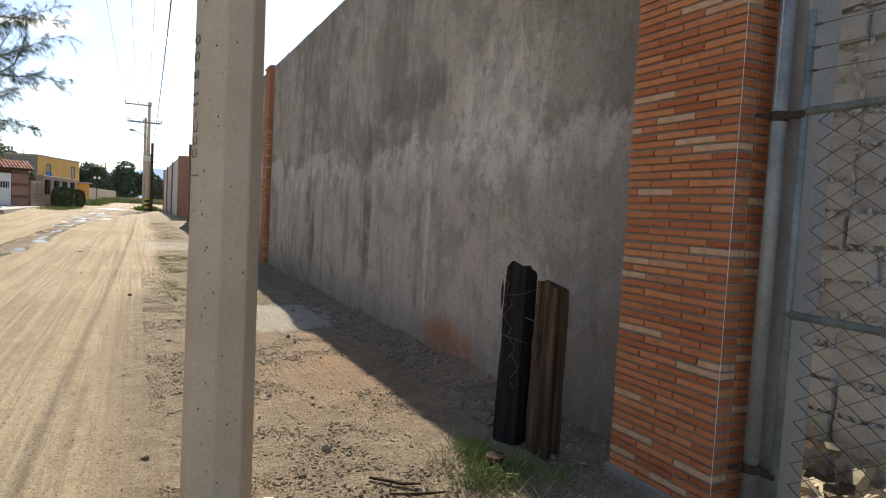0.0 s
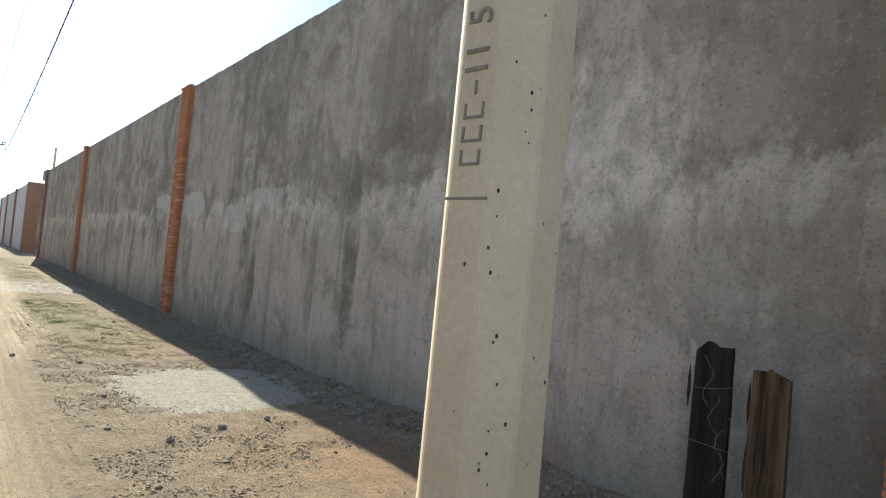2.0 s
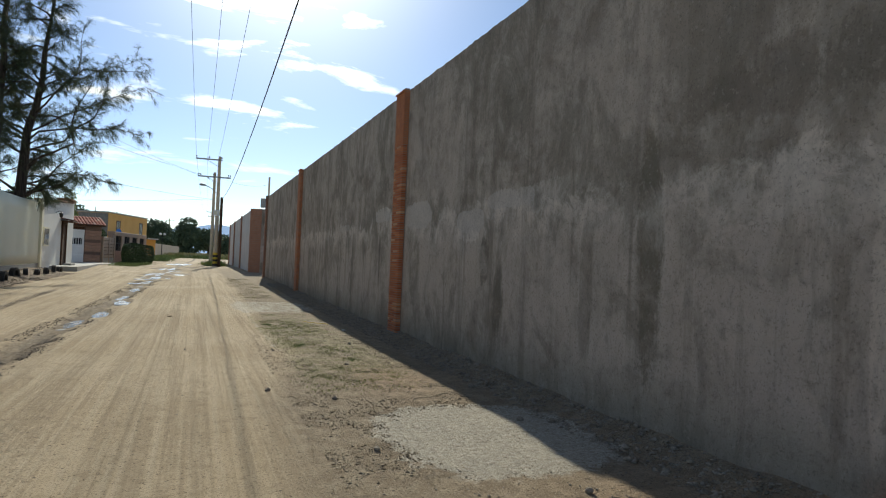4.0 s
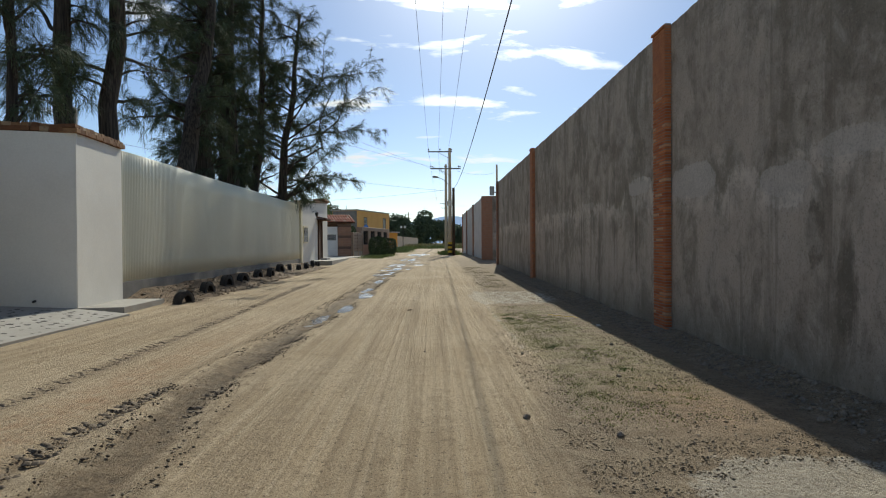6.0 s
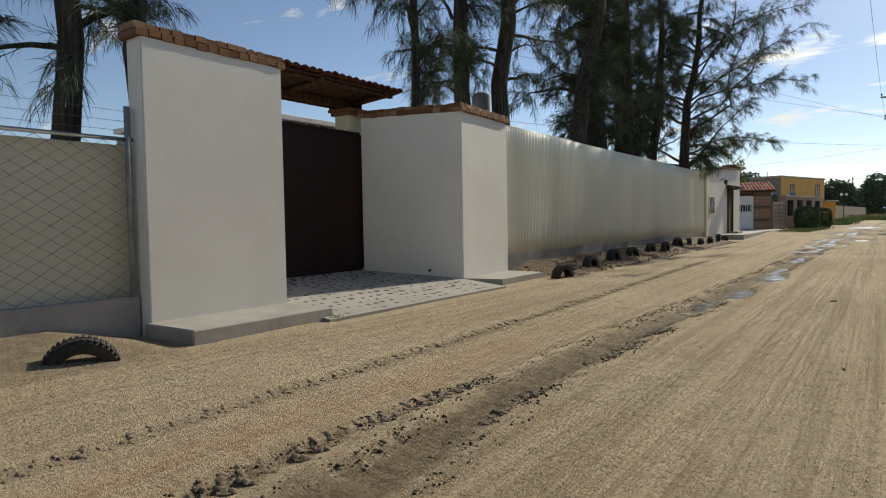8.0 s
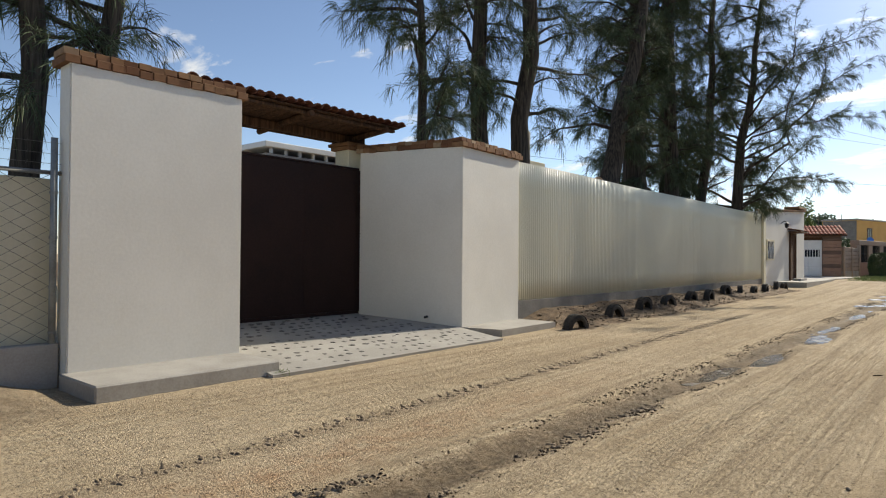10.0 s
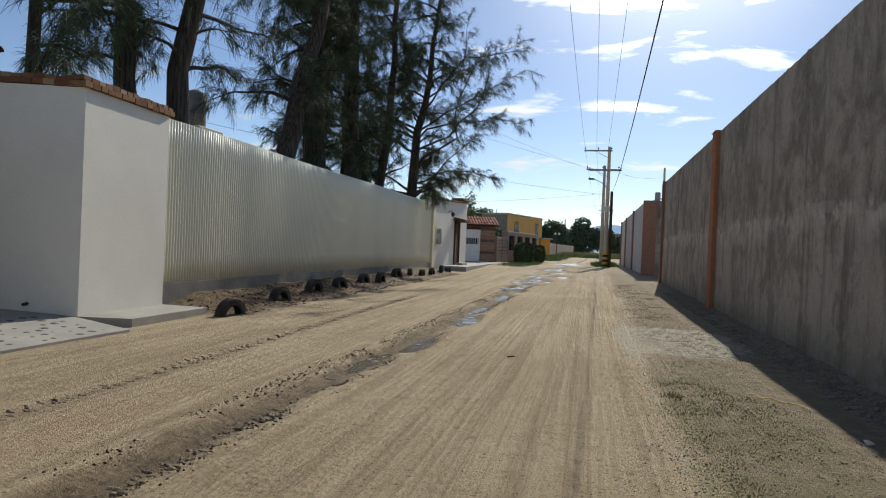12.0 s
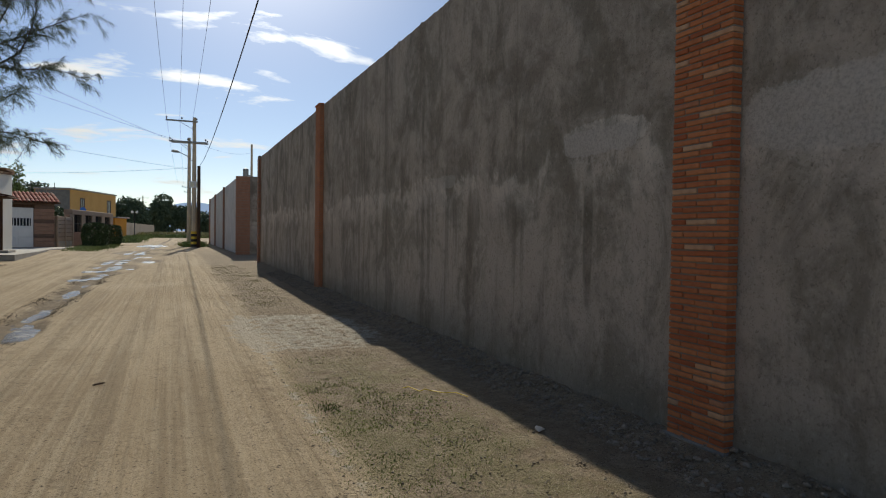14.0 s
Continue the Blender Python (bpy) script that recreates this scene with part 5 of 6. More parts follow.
# ---- the white house front ----
def white_front():
    house = thing("white_house", "white rendered house front with a tiled coping", "house")
    bm = bmesh.new()
    pts = [(-7.6, 37.8, 3.42), (-7.4, 45.2, 3.78), (-10.5, 45.3, 3.78), (-10.5, 37.9, 3.42)]
    low = [bm.verts.new((x, y, -0.1)) for x, y, z in pts]
    high = [bm.verts.new(p) for p in pts]
    bm.faces.new(high)
    for k in range(4):
        bm.faces.new((low[k], low[(k + 1) % 4], high[(k + 1) % 4], high[k]))
    part("wall", bm, WHITE, house)
    coping = thing("coping", "", "")
    coping.parent = house
    rng = random.Random(3)
    bm0 = brick_mesh("coping", 0.4, 0.3, 0.09, BRICK_DARK)
    for k in range(23):
        t = (k + 0.5) / 23
        ob = lay("coping_tile", bm0, coping, -7.6 + 0.2 * t - 0.1, 37.8 + 7.4 * t, 3.47 + 0.36 * t + rng.uniform(-0.005, 0.005), -1.5, 2.8)
    part("cornice_block", boxed(-8.0, 43.6, 3.86, -7.3, 45.3, 3.98, 0.02), BRICK_DARK, house, "raised corner of brick coping")
    part("corner_pillar", boxed(-7.72, 37.7, -0.1, -7.5, 38.05, 3.5, 0.01), CREAM, house)
    door = part("door", boxed(-7.52, 42.35, 0.3, -7.44, 43.3, 2.5, 0.005), BEAM, house, "dark wooden street door")
    part("door_frame", block(block(boxed(-7.5, 42.22, 0.28, -7.4, 42.35, 2.6, 0.005), -7.5, 43.3, 0.28, -7.39, 43.43, 2.6, 0.005), -7.5, 42.22, 2.5, -7.4, 43.43, 2.62, 0.005), BEAM, house)
    canopy = part("canopy", boxed(-7.45, 41.9, 2.62, -6.9, 43.8, 2.67, 0.005), BEAM, house, "small tiled canopy over the door")
    tile = tile_mesh(0.5, 0.18, TILE)
    for k in range(10):
        ob = lay("canopy_tile", tile, canopy, -7.02, 42.0 + 0.182 * k, 2.66)
        ob.matrix_basis = pose(-7.0, 42.0 + 0.182 * k, 2.67, 0, -12, 180)
    window = part("window", boxed(-7.6, 38.5, 1.35, -7.545, 39.6, 2.12, 0.005), GLASS, house)
    for a in ((-7.57, 38.42, 1.27, -7.53, 39.68, 1.35), (-7.57, 38.42, 2.12, -7.53, 39.68, 2.2), (-7.57, 38.42, 1.35, -7.53, 38.5, 2.12), (-7.57, 39.6, 1.35, -7.53, 39.68, 2.12)):
        part("window_frame", boxed(*a, 0.004), CREAM, window)
    for k in range(4):
        bm = tube(bmesh.new(), [(-7.53, 38.65 + 0.25 * k, 1.36), (-7.52, 38.6 + 0.25 * k, 1.6), (-7.52, 38.75 + 0.25 * k, 1.85), (-7.53, 38.65 + 0.25 * k, 2.11)], 0.02, 6)
        part("window_grille", bm, PAINTWHITE, window)
    lamp = part("wall_lamp", tube(bmesh.new(), [(-7.5, 40.7, 3.0), (-7.35, 40.7, 3.1), (-7.25, 40.7, 3.05)], 0.018, 6), BLACKPAINT, house, "black wrought lantern")
    part("lantern", tube(bmesh.new(), [(-7.25, 40.7, 3.03), (-7.25, 40.7, 2.99), (-7.25, 40.7, 2.81), (-7.25, 40.7, 2.77)], [0.02, 0.1, 0.07, 0.02], 6), BLACKPAINT, lamp)
    part("roof_cap", boxed(-10.5, 37.9, 3.3, -7.8, 45.2, 3.4), CONCRETE, house)


white_front()
solid("terrace", prism([(-6.3, 40.0), (-6.2, 46.3), (-7.5, 46.4), (-7.56, 40.0)], -0.1, 0.29, None, 0), CONCRETE, "raised concrete pavement before the house door", "pavement", "structure")
solid("door_step", boxed(-7.3, 42.2, 0.29, -6.95, 43.5, 0.4, 0.01), CONCRETE, "single concrete door step on the pavement", "step")
solid("terrace_2", prism([(-6.6, 47.0), (-5.7, 53.9), (-11.0, 52.7), (-10.6, 46.6)], -0.1, 0.27, None, 0), CONCRETE, "concrete ramp before the garage", "pavement", "structure")


# ---- the garage ----
def garage():
    """Built along its own front: x along the door towards the stone pier, y into the building."""
    g = thing("garage", "stone garage with white panelled door and red tiled roof", "garage", (-8.0, 53.5, 0.25), 17.5)
    part("side_wall", boxed(-3.9, 0.1, -0.4, -3.6, 4.2, 2.55, 0.01), BEIGE, g)
    part("back_wall", boxed(-3.9, 4.2, -0.4, 1.0, 4.4, 2.9, 0.01), BEIGE, g)
    part("inner_wall", boxed(0.75, 0.4, -0.4, 0.95, 4.2, 2.55, 0.01), BEIGE, g)
    for c in range(12):
        step = 0.012 * (c % 2)
        part("stone_course", boxed(0.02 + step, -0.1 + step, -0.06 + 0.21 * c, 1.05 - step, 0.4, 0.14 + 0.21 * c, 0.014), STONE_DARK if c % 4 == 3 else STONE, g)
        part("stone_course", boxed(-3.6 + step, -0.1 + step, -0.06 + 0.21 * c, -3.05 - step, 0.4, 0.14 + 0.21 * c, 0.014), STONE_DARK if c % 4 == 3 else STONE, g)
    door = part("garage_door", boxed(-3.04, 0.02, 0.02, 0.01, 0.08, 2.28, 0.004), PAINTWHITE, g, "white panelled garage door")
    for r in range(4):
        for k in range(4):
            if r == 2 and k in (1, 2, 3):
                continue
            x = -2.98 + 0.75 * k
            part("door_panel", boxed(x, -0.004, 0.08 + 0.55 * r, x + 0.68, 0.021, 0.56 + 0.55 * r, 0.012), PAINTWHITE, door)
    for x0, x1, bars in ((-1.48, -0.12, 9), (-2.2, -1.72, 2)):
        pane = part("door_window", boxed(x0, 0.006, 1.24, x1, 0.021, 1.68, 0.004), GLASS, door)
        for j in range(bars):
            u = x0 + (x1 - x0) * (j + 0.5) / bars
            part("window_bar", boxed(u - 0.018, -0.012, 1.24, u + 0.018, 0.007, 1.68), PAINTWHITE, pane)
    part("lintel", boxed(-3.6, -0.08, 2.46, 1.05, 0.3, 2.56, 0.01), STONE_DARK, g)
    part("door_head", boxed(-3.04, 0.03, 2.28, 0.01, 0.3, 2.46, 0.01), BEAM, g)
    slope, run = math.atan2(0.62, 2.3), 2.38
    bm = boxed(-3.9, 0, -0.05, 1.3, run, 0.0, 0.005)
    bmesh.ops.transform(bm, verts=bm.verts, matrix=Matrix.Translation((0, -0.4, 2.58)) @ Matrix.Rotation(slope, 4, "X"))
    roof = part("roof_deck", bm, BEAM, g)
    tile = tile_mesh(0.62, 0.22, REDTILE)
    for k in range(25):
        for r in range(4):
            ob = lay("roof_tile", tile, roof, 0, 0, 0)
            ob.matrix_basis = Matrix.Translation((-3.8 + 0.208 * k, -0.42, 2.59)) @ Matrix.Rotation(slope, 4, "X") @ Matrix.Translation((0, 0.58 * r, 0.012 + 0.012 * (r % 2))) @ Matrix.Rotation(radians(90), 4, "Z")


garage()


# ---- the ochre house, set back at the road's bend ----
def ochre_house():
    h = thing("ochre_house", "two-storey ochre house with an orange annexe", "house", (-10.05, 84.0, 0.2), -16.5)
    part("wall", boxed(-3.4, 0, 0, 0, 11.5, 5.15, 0.02), OCHRE, h)
    part("side_wall", boxed(-3.3, -0.06, 0, -0.05, -0.005, 5.1, 0.01), CONCRETE_DARK, h, "unpainted grey side wall")
    part("parapet", block(boxed(-3.5, -0.1, 5.15, 0.1, 11.6, 5.28, 0.02), -3.4, 0, 5.28, 0, 11.5, 5.32), CONCRETE, h)
    for y, z0, z1, w in ((2.2, 2.7, 4.3, 0.9), (9.0, 2.6, 4.4, 0.9), (4.0, 0.6, 1.9, 1.6), (7.2, 0.6, 1.9, 1.2)):
        win = part("window", boxed(-0.02, y, z0, 0.02, y + w, z1, 0.005), GLASS, h, "dark tall window")
        part("window_frame", block(block(boxed(-0.01, y - 0.08, z0, 0.05, y, z1, 0.005), -0.01, y + w, z0, 0.05, y + w + 0.08, z1, 0.005), -0.01, y - 0.08, z1, 0.06, y + w + 0.08, z1 + 0.1, 0.005), STONE_DARK, win)
        part("window_bar", boxed(0.02, y + w / 2 - 0.03, z0, 0.04, y + w / 2 + 0.03, z1), CONCRETE_DARK, win)
    part("annexe", boxed(-3, 8.9, 0, 0.9, 12.4, 2.5, 0.02), ORANGE, h, "orange painted annexe")
    part("annexe_roof", boxed(-3.0, 8.8, 2.5, 1.2, 12.6, 2.65, 0.02), CONCRETE, h)
    dish = part("dish", tube(bmesh.new(), [(0.35, 1.7, 3.05), (0.5, 1.6, 3.1), (0.55, 1.55, 3.12)], [0.06, 0.26, 0.32], 18), BLUE, h, "blue satellite dish")
    part("dish_mast", tube(bmesh.new(), [(0.05, 1.8, 2.7), (0.35, 1.7, 3.05)], 0.03, 6), GALV, dish)
    for k in range(6):
        part("rebar", tube(bmesh.new(), [(-4.6 + 0.75 * k, -1.4, -0.2), (-4.6 + 0.75 * k, -1.4, 5.0 + 0.35 * (k % 3))], 0.035, 5), WIRE, h)
    return h


ochre_house()


def front_wall():
    """Garden wall with grilles before the ochre house."""
    w = thing("garden_wall", "grey garden wall with dark grilles and a stone base", "wall")
    pts = [(-6.75, 57.75), (-5.2, 67.0)]
    a, b = Vector((*pts[0], 0)), Vector((*pts[1], 0))
    d = b - a
    turn = math.degrees(math.atan2(d.y, d.x))
    w.matrix_basis = pose(a.x, a.y, 0.2, 0, 0, turn)
    L = d.length
    part("stone_base", boxed(0, -0.15, -0.3, L, 0.15, 0.95, 0.02), STONE, w)
    part("top_beam", boxed(-0.1, -0.22, 2.1, L + 0.2, 0.3, 2.42, 0.02), BEIGE, w)
    for k in range(5):
        x = L * k / 4
        part("pier", boxed(x - 0.4, -0.18, 0.95, x + 0.4, 0.18, 2.1, 0.015), BEIGE, w)
    for k in range(4):
        x0 = L * k / 4 + 0.4
        n = 14
        span = L / 4 - 0.8
        bm = bmesh.new()
        for j in range(n):
            u = x0 + span * (j + 0.5) / n
            tube(bm, [(u, -0.1, 0.95), (u, -0.1, 2.1)], 0.012, 5)
        block(bm, x0, -0.115, 1.5, x0 + span, -0.085, 1.53)
        part("grille", bm, BLACKPAINT, w, "black iron grille")
        # an added dark sheet stands in for the shade behind the grille
        part("opening_shade", boxed(x0, 0.1, 0.95, x0 + span, 0.13, 2.1), GLASS, w)


front_wall()


def block_fence():
    w = thing("lattice_wall", "grey openwork block wall beside the garage", "wall", (-6.98, 54.0, 0.0), 84.5)
    part("base", boxed(0, -0.1, -0.1, 3.7, 0.1, 0.6, 0.01), CONCRETE, w)
    for c in range(6):
        part("block_course", boxed(0, -0.08, 0.62 + 0.25 * c, 3.7, 0.08, 0.84 + 0.25 * c, 0.015), BEIGE, w)
    for k in range(3):
        part("pier", boxed(1.75 * k, -0.13, -0.1, 1.75 * k + 0.2, 0.13, 2.12, 0.012), BEIGE, w)


block_fence()
solid("wall_beige", prism([(-6.4, 100.0), (-3.9, 150.0), (-4.3, 150.0), (-6.8, 100.0)], -0.2, 2.35, None, 0), BEIGE, "long low beige block wall along the bend", "wall", "structure")


# ---- poles and wires along the road ----
far_pole = utility_pole(0.7, 55.7, 8.6, 0.19, 0.11, 8, POLE, "concrete utility pole with a black and yellow striped base", 22.5, ((8.3, -1.75, 0.2), (6.95, -1.55, 0.75)))
for k in range(6):
    r = 0.2
    bm = tube(bmesh.new(), [(0, 0, 0.05 + 0.17 * k), (0, 0, 0.22 + 0.17 * k)], [r - 0.0015 * k, r - 0.0015 * (k + 1)], 16)
    part("warning_stripe", bm, YELLOWPAINT if k % 2 else BLACKPAINT, far_pole, "painted warning stripe")
for x in (-0.3, 0.05):
    sign = part("sign_plate", boxed(x, -0.24, 3.95, x + 0.32, -0.22, 4.38, 0.004), PAINTWHITE, far_pole, "pale square plate")
    part("sign_mark", boxed(x + 0.05, -0.244, 4.02, x + 0.27, -0.241, 4.31), CREAM, sign)
lamp = part("lamp_arm", tube(bmesh.new(), [(-0.1, -0.1, 5.7), (-0.5, -0.15, 6.05), (-0.95, -0.2, 6.25)], 0.025, 8), GALV, far_pole)
part("lamp_head", tube(bmesh.new(), [(-0.9, -0.2, 6.23), (-1.05, -0.2, 6.28), (-1.3, -0.2, 6.3), (-1.4, -0.2, 6.28)], [0.04, 0.09, 0.1, 0.03], 8), GALV, lamp, "street lamp head")
utility_pole(0.5, 60.5, 7.9, 0.16, 0.1, 10, POLE, "slim concrete pole standing behind the striped one", 0, ((7.5, -1.2, 1.3),))
utility_pole(0.98, 55.5, 5.4, 0.12, 0.1, 10, OLDWOOD, "short brown wooden pole beside the concrete one", 0)
utility_pole(-7.5, 190.0, 10.0, 0.2, 0.14, 8, POLE, "far concrete pole with a crossarm by the trees", 0, ((9.4, -1.4, 1.4), (8.2, -1.0, 1.0)))
utility_pole(2.0, 120.0, 8.5, 0.17, 0.12, 8, POLE, "far concrete pole at the road's end", 0, ((8.1, -1.2, 1.2), (7.3, -0.9, 0.9)))
utility_pole(8.0, 108.0, 4.0, 0.11, 0.09, 8, OLDWOOD, "short wooden pole in the far field", 0)
tank_pole = utility_pole(6.48, 74.7, 9.6, 0.15, 0.1, 8, POLE, "concrete pole with a transformer behind the wall", 0)
part("transformer", tube(bmesh.new(), [(-0.55, 0, 6.2), (-0.55, 0, 6.3), (-0.55, 0, 7.1), (-0.55, 0, 7.2), (-0.55, 0, 7.25)], [0.2, 0.27, 0.27, 0.22, 0.1], 14), GALV, tank_pole, "grey transformer drum")
part("bracket", boxed(-0.5, -0.05, 6.5, 0.0, 0.05, 6.6), GALV, tank_pole)
lamp_pole = utility_pole(-5.6, 112.0, 3.6, 0.06, 0.05, 8, BLACKPAINT, "small garden lamp post with two globes", 0)
for x in (-0.3, 0.3):
    bm = bmesh.new()
    bmesh.ops.create_uvsphere(bm, u_segments=10, v_segments=8, radius=0.2, matrix=Matrix.Translation((x, 0, 3.7)))
    part("globe", bm, PAINTWHITE, lamp_pole, "white globe")


def cable(a, b, sag, r, label, name="overhead_wire"):
    a, b = Vector(a), Vector(b)
    n = 28
    pts = []
    for k in range(n + 1):
        t = k / n
        p = a.lerp(b, t)
        p.z -= sag * 4 * t * (1 - t)
        pts.append(p)
    solid(name, tube(bmesh.new(), pts, r, 5), CABLE, label, "wire", group="overhead wires")


for xa, xb in ((-1.38, -1.0), (-0.56, -0.2), (0.17, 0.6)):
    cable((xa, 2.95, 8.75), (xb, 55.55, 8.72), 0.45, 0.007, "thin power line strung between the poles")
    cable((xa, 2.95, 8.75), (xa - 0.3, -45.0, 8.8), 0.4, 0.007, "thin power line strung back along the road")
    cable((xb, 55.55, 8.72), (xb + 1.3, 120.0, 8.7), 0.5, 0.007, "thin power line leading down the road")
cable((0.27, 3.1, 5.55), (0.95, 55.5, 5.55), 0.95, 0.012, "thick black cable hung low between the poles", "overhead_cable")
cable((0.27, 3.1, 5.55), (0.2, -45.0, 5.6), 0.6, 0.012, "thick black cable hung back along the road", "overhead_cable")
for a, b in (((-0.7, 55.6, 7.2), (-16.0, 28.0, 10.5)), ((-0.2, 55.6, 7.2), (-17.0, 29.0, 9.2)), ((0.5, 55.6, 5.4), (-15.0, 30.0, 5.6)), ((0.5, 55.6, 5.5), (-18.0, 62.0, 5.0)), ((1.3, 55.6, 7.0), (6.4, 74.6, 9.0))):
    cable(a, b, 0.3, 0.007, "thin service wire running off from the pole")

# ---- distance: fields and hills ----
bm = bmesh.new()
rng = random.Random(6)
xs = np.linspace(-1500, 1500, 160)
for depth, y, high, seed in ((0, 1500.0, 66.0, 1.0),):
    front = [bm.verts.new((x, y, -5)) for x in xs]
    crest = [bm.verts.new((x, y + 150, 8 + high * (0.95 + 0.35 * float(fbm(np.array(x), np.array(0.0), 0.012, seed))) * (0.3 + 0.7 * math.exp(-((x - 45) / 130) ** 2)))) for x in xs]
    for k in range(len(xs) - 1):
        bm.faces.new((front[k], front[k + 1], crest[k + 1], crest[k]))
solid("backdrop", bm, MOUNTAIN, "low blue hills on the horizon", "hills", "structure")

# ---- plants ----
def blades(name, origins, directions, lengths, widths, material, droop=0.3, seed=0):
    """Many thin pointed blades in one mesh: each a bent strip of two quads."""
    rng = np.random.default_rng(seed)
    o, d = np.asarray(origins, float), np.asarray(directions, float)
    n = len(o)
    L, W = np.broadcast_to(lengths, n)[:, None], np.broadcast_to(widths, n)[:, None]
    d = d / np.linalg.norm(d, axis=1, keepdims=True)
    side = np.cross(d, rng.normal(size=(n, 3)))
    side /= np.linalg.norm(side, axis=1, keepdims=True) + 1e-9
    mid = o + d * L * 0.5 + np.array([0, 0, -1.0]) * L * droop * 0.25
    tip = o + d * L * 0.95 + np.array([0, 0, -1.0]) * L * droop
    v = np.stack([o - side * W / 2, o + side * W / 2, mid + side * W / 2, mid - side * W / 2, tip + side * W / 8, tip - side * W / 8], 1)
    base = (np.arange(n) * 6)[:, None]
    f = np.concatenate([base + np.array([0, 1, 2, 3]), base + np.array([3, 2, 4, 5])])
    return raw_mesh(name, v.reshape(-1, 3), f, material)


def crooked(rng, a, way, length, steps, wobble, droop):
    """Points of a bent limb."""
    pts = [np.array(a, float)]
    d = np.array(way, float) / np.linalg.norm(way)
    for k in range(steps):
        d = d + rng.normal(size=3) * wobble + np.array([0, 0, -droop * (k / steps)])
        d /= np.linalg.norm(d)
        pts.append(pts[-1] + d * length / steps)
    return pts


def casuarina(x, y, height, r0, lean, seed, limbs=46, low=3.2, reach=3.2, dense=1.0, extra=(), label="tall dark casuarina with drooping needle foliage", sprays=9):
    """A tapered trunk, crooked limbs with twigs, and hanging sprays of thin needles."""
    rng = np.random.default_rng(seed)
    base = on_ground(x, y)
    tree = thing("casuarina_tree", label, "tree", (x, y, base), 0, "row of casuarinas behind the fence")
    bm = bmesh.new()
    n = 10
    trunk = [np.array([lean[0] * (k / n) + 0.08 * rng.normal() * (k > 0), lean[1] * (k / n) + 0.08 * rng.normal() * (k > 0), -0.3 + (height + 0.3) * k / n]) for k in range(n + 1)]
    radii = [r0 * (1.15 if k == 0 else 1.0) * (1 - 0.85 * k / n) + 0.01 for k in range(n + 1)]
    tube(bm, trunk, radii, 12)
    for v in bm.verts:
        v.co += Vector((1, 1, 0)) * 0.06 * r0 * noise.noise(v.co * 2.3)
    part("trunk", bm, BARK, tree, smooth=True)
    bm = bmesh.new()
    org, dirs, lens = [], [], []
    starts = []
    for k in range(limbs):
        h = low + (height - low) * (k + rng.random()) / limbs
        az = rng.uniform(0, 2 * np.pi)
        L = reach * (0.5 if math.cos(az) > 0.2 else 1.0) * (1 - 0.65 * (h - low) / (height - low)) * rng.uniform(0.55, 1.15)
        starts.append((h, az, L, rng.uniform(0.1, 0.7), 0.03 + 0.012 * L))
    starts += list(extra)
    for h, az, L, rise, r in starts:
        t = h / height * n
        i = min(int(t), n - 1)
        a = trunk[i] + (trunk[i + 1] - trunk[i]) * (t - i)
        pts = crooked(rng, a, (math.cos(az), math.sin(az), rise), L, 7, 0.16 if L < 4.5 else 0.24, 0.16)
        tube(bm, pts, [max(0.006, r * (1 - 0.85 * q / 7)) for q in range(8)], 5, False)
        m = int((5 + 5 * L) * dense)
        for _ in range(m):
            s = rng.uniform(0.25, 1.0) * 7
            j = min(int(s), 6)
            p = pts[j] + (pts[j + 1] - pts[j]) * (s - j)
            out = x + p[0]
            if (out > -8.1 and p[2] < 4.0 and y < 33) or rng.random() < np.clip((out + 7.9) / 0.9, 0, 0.45 if y < 21 else 0.72 if y < 33 else 0.15):
                continue
            d = pts[j + 1] - pts[j]
            d = d / np.linalg.norm(d) + rng.normal(size=3) * 0.75
            tl = rng.uniform(0.35, 0.95)
            tw = crooked(rng, p, d, tl, 3, 0.2, 0.25)
            tube(bm, tw, [0.008, 0.006, 0.004, 0.002], 3, False)
            for q in range(sprays):
                u = rng.uniform(0.3, 3.0)
                jj = min(int(u), 2)
                c = tw[jj] + (tw[jj + 1] - tw[jj]) * (u - jj)
                g = 5
                org.append(np.repeat(c[None], g, 0) + rng.normal(size=(g, 3)) * 0.03)
                way = (tw[jj + 1] - tw[jj]) / (np.linalg.norm(tw[jj + 1] - tw[jj]) + 1e-9)
                dirs.append(way + rng.normal(size=(g, 3)) * 0.55 + np.array([0, 0, -0.25]))
                lens.append(rng.uniform(0.14, 0.36, g))
    tagged(part("branchwork", bm, BARK, tree), kind="stuff")
    org, dirs, lens = np.concatenate(org), np.concatenate(dirs), np.concatenate(lens)
    ob = new("crown", blades("crown", org, dirs, lens, 0.009, NEEDLE, 0.35, seed))
    ob.parent = tree
    tagged(ob, "wispy drooping needle foliage", kind="stuff")
    return tree


casuarina(-8.45, 16.95, 12, 0.12, (-0.5, 0.3), 1, 34, 3.6, 2.0)
casuarina(-9.0, 19.4, 14, 0.26, (-0.3, 0.3), 2, 44, 4.2, 2.4)
casuarina(-8.4, 20.2, 15, 0.27, (0.3, 0.2), 3, 40, 4.4, 2.4)
casuarina(-8.35, 23.5, 14, 0.32, (0.4, 4.4), 4, 44, 4.4, 2.5, label="leaning casuarina with a sawn-off limb over the fence")
casuarina(-8.75, 27.0, 16, 0.42, (0.2, 0.4), 5, 62, 3.4, 3.0, 1.4)
casuarina(-8.6, 29.6, 15, 0.3, (0.3, -0.3), 6, 56, 3.0, 2.8, 1.4)
casuarina(-9.3, 31.3, 15, 0.3, (-0.2, 0.3), 7, 54, 2.8, 3.0, 1.4)
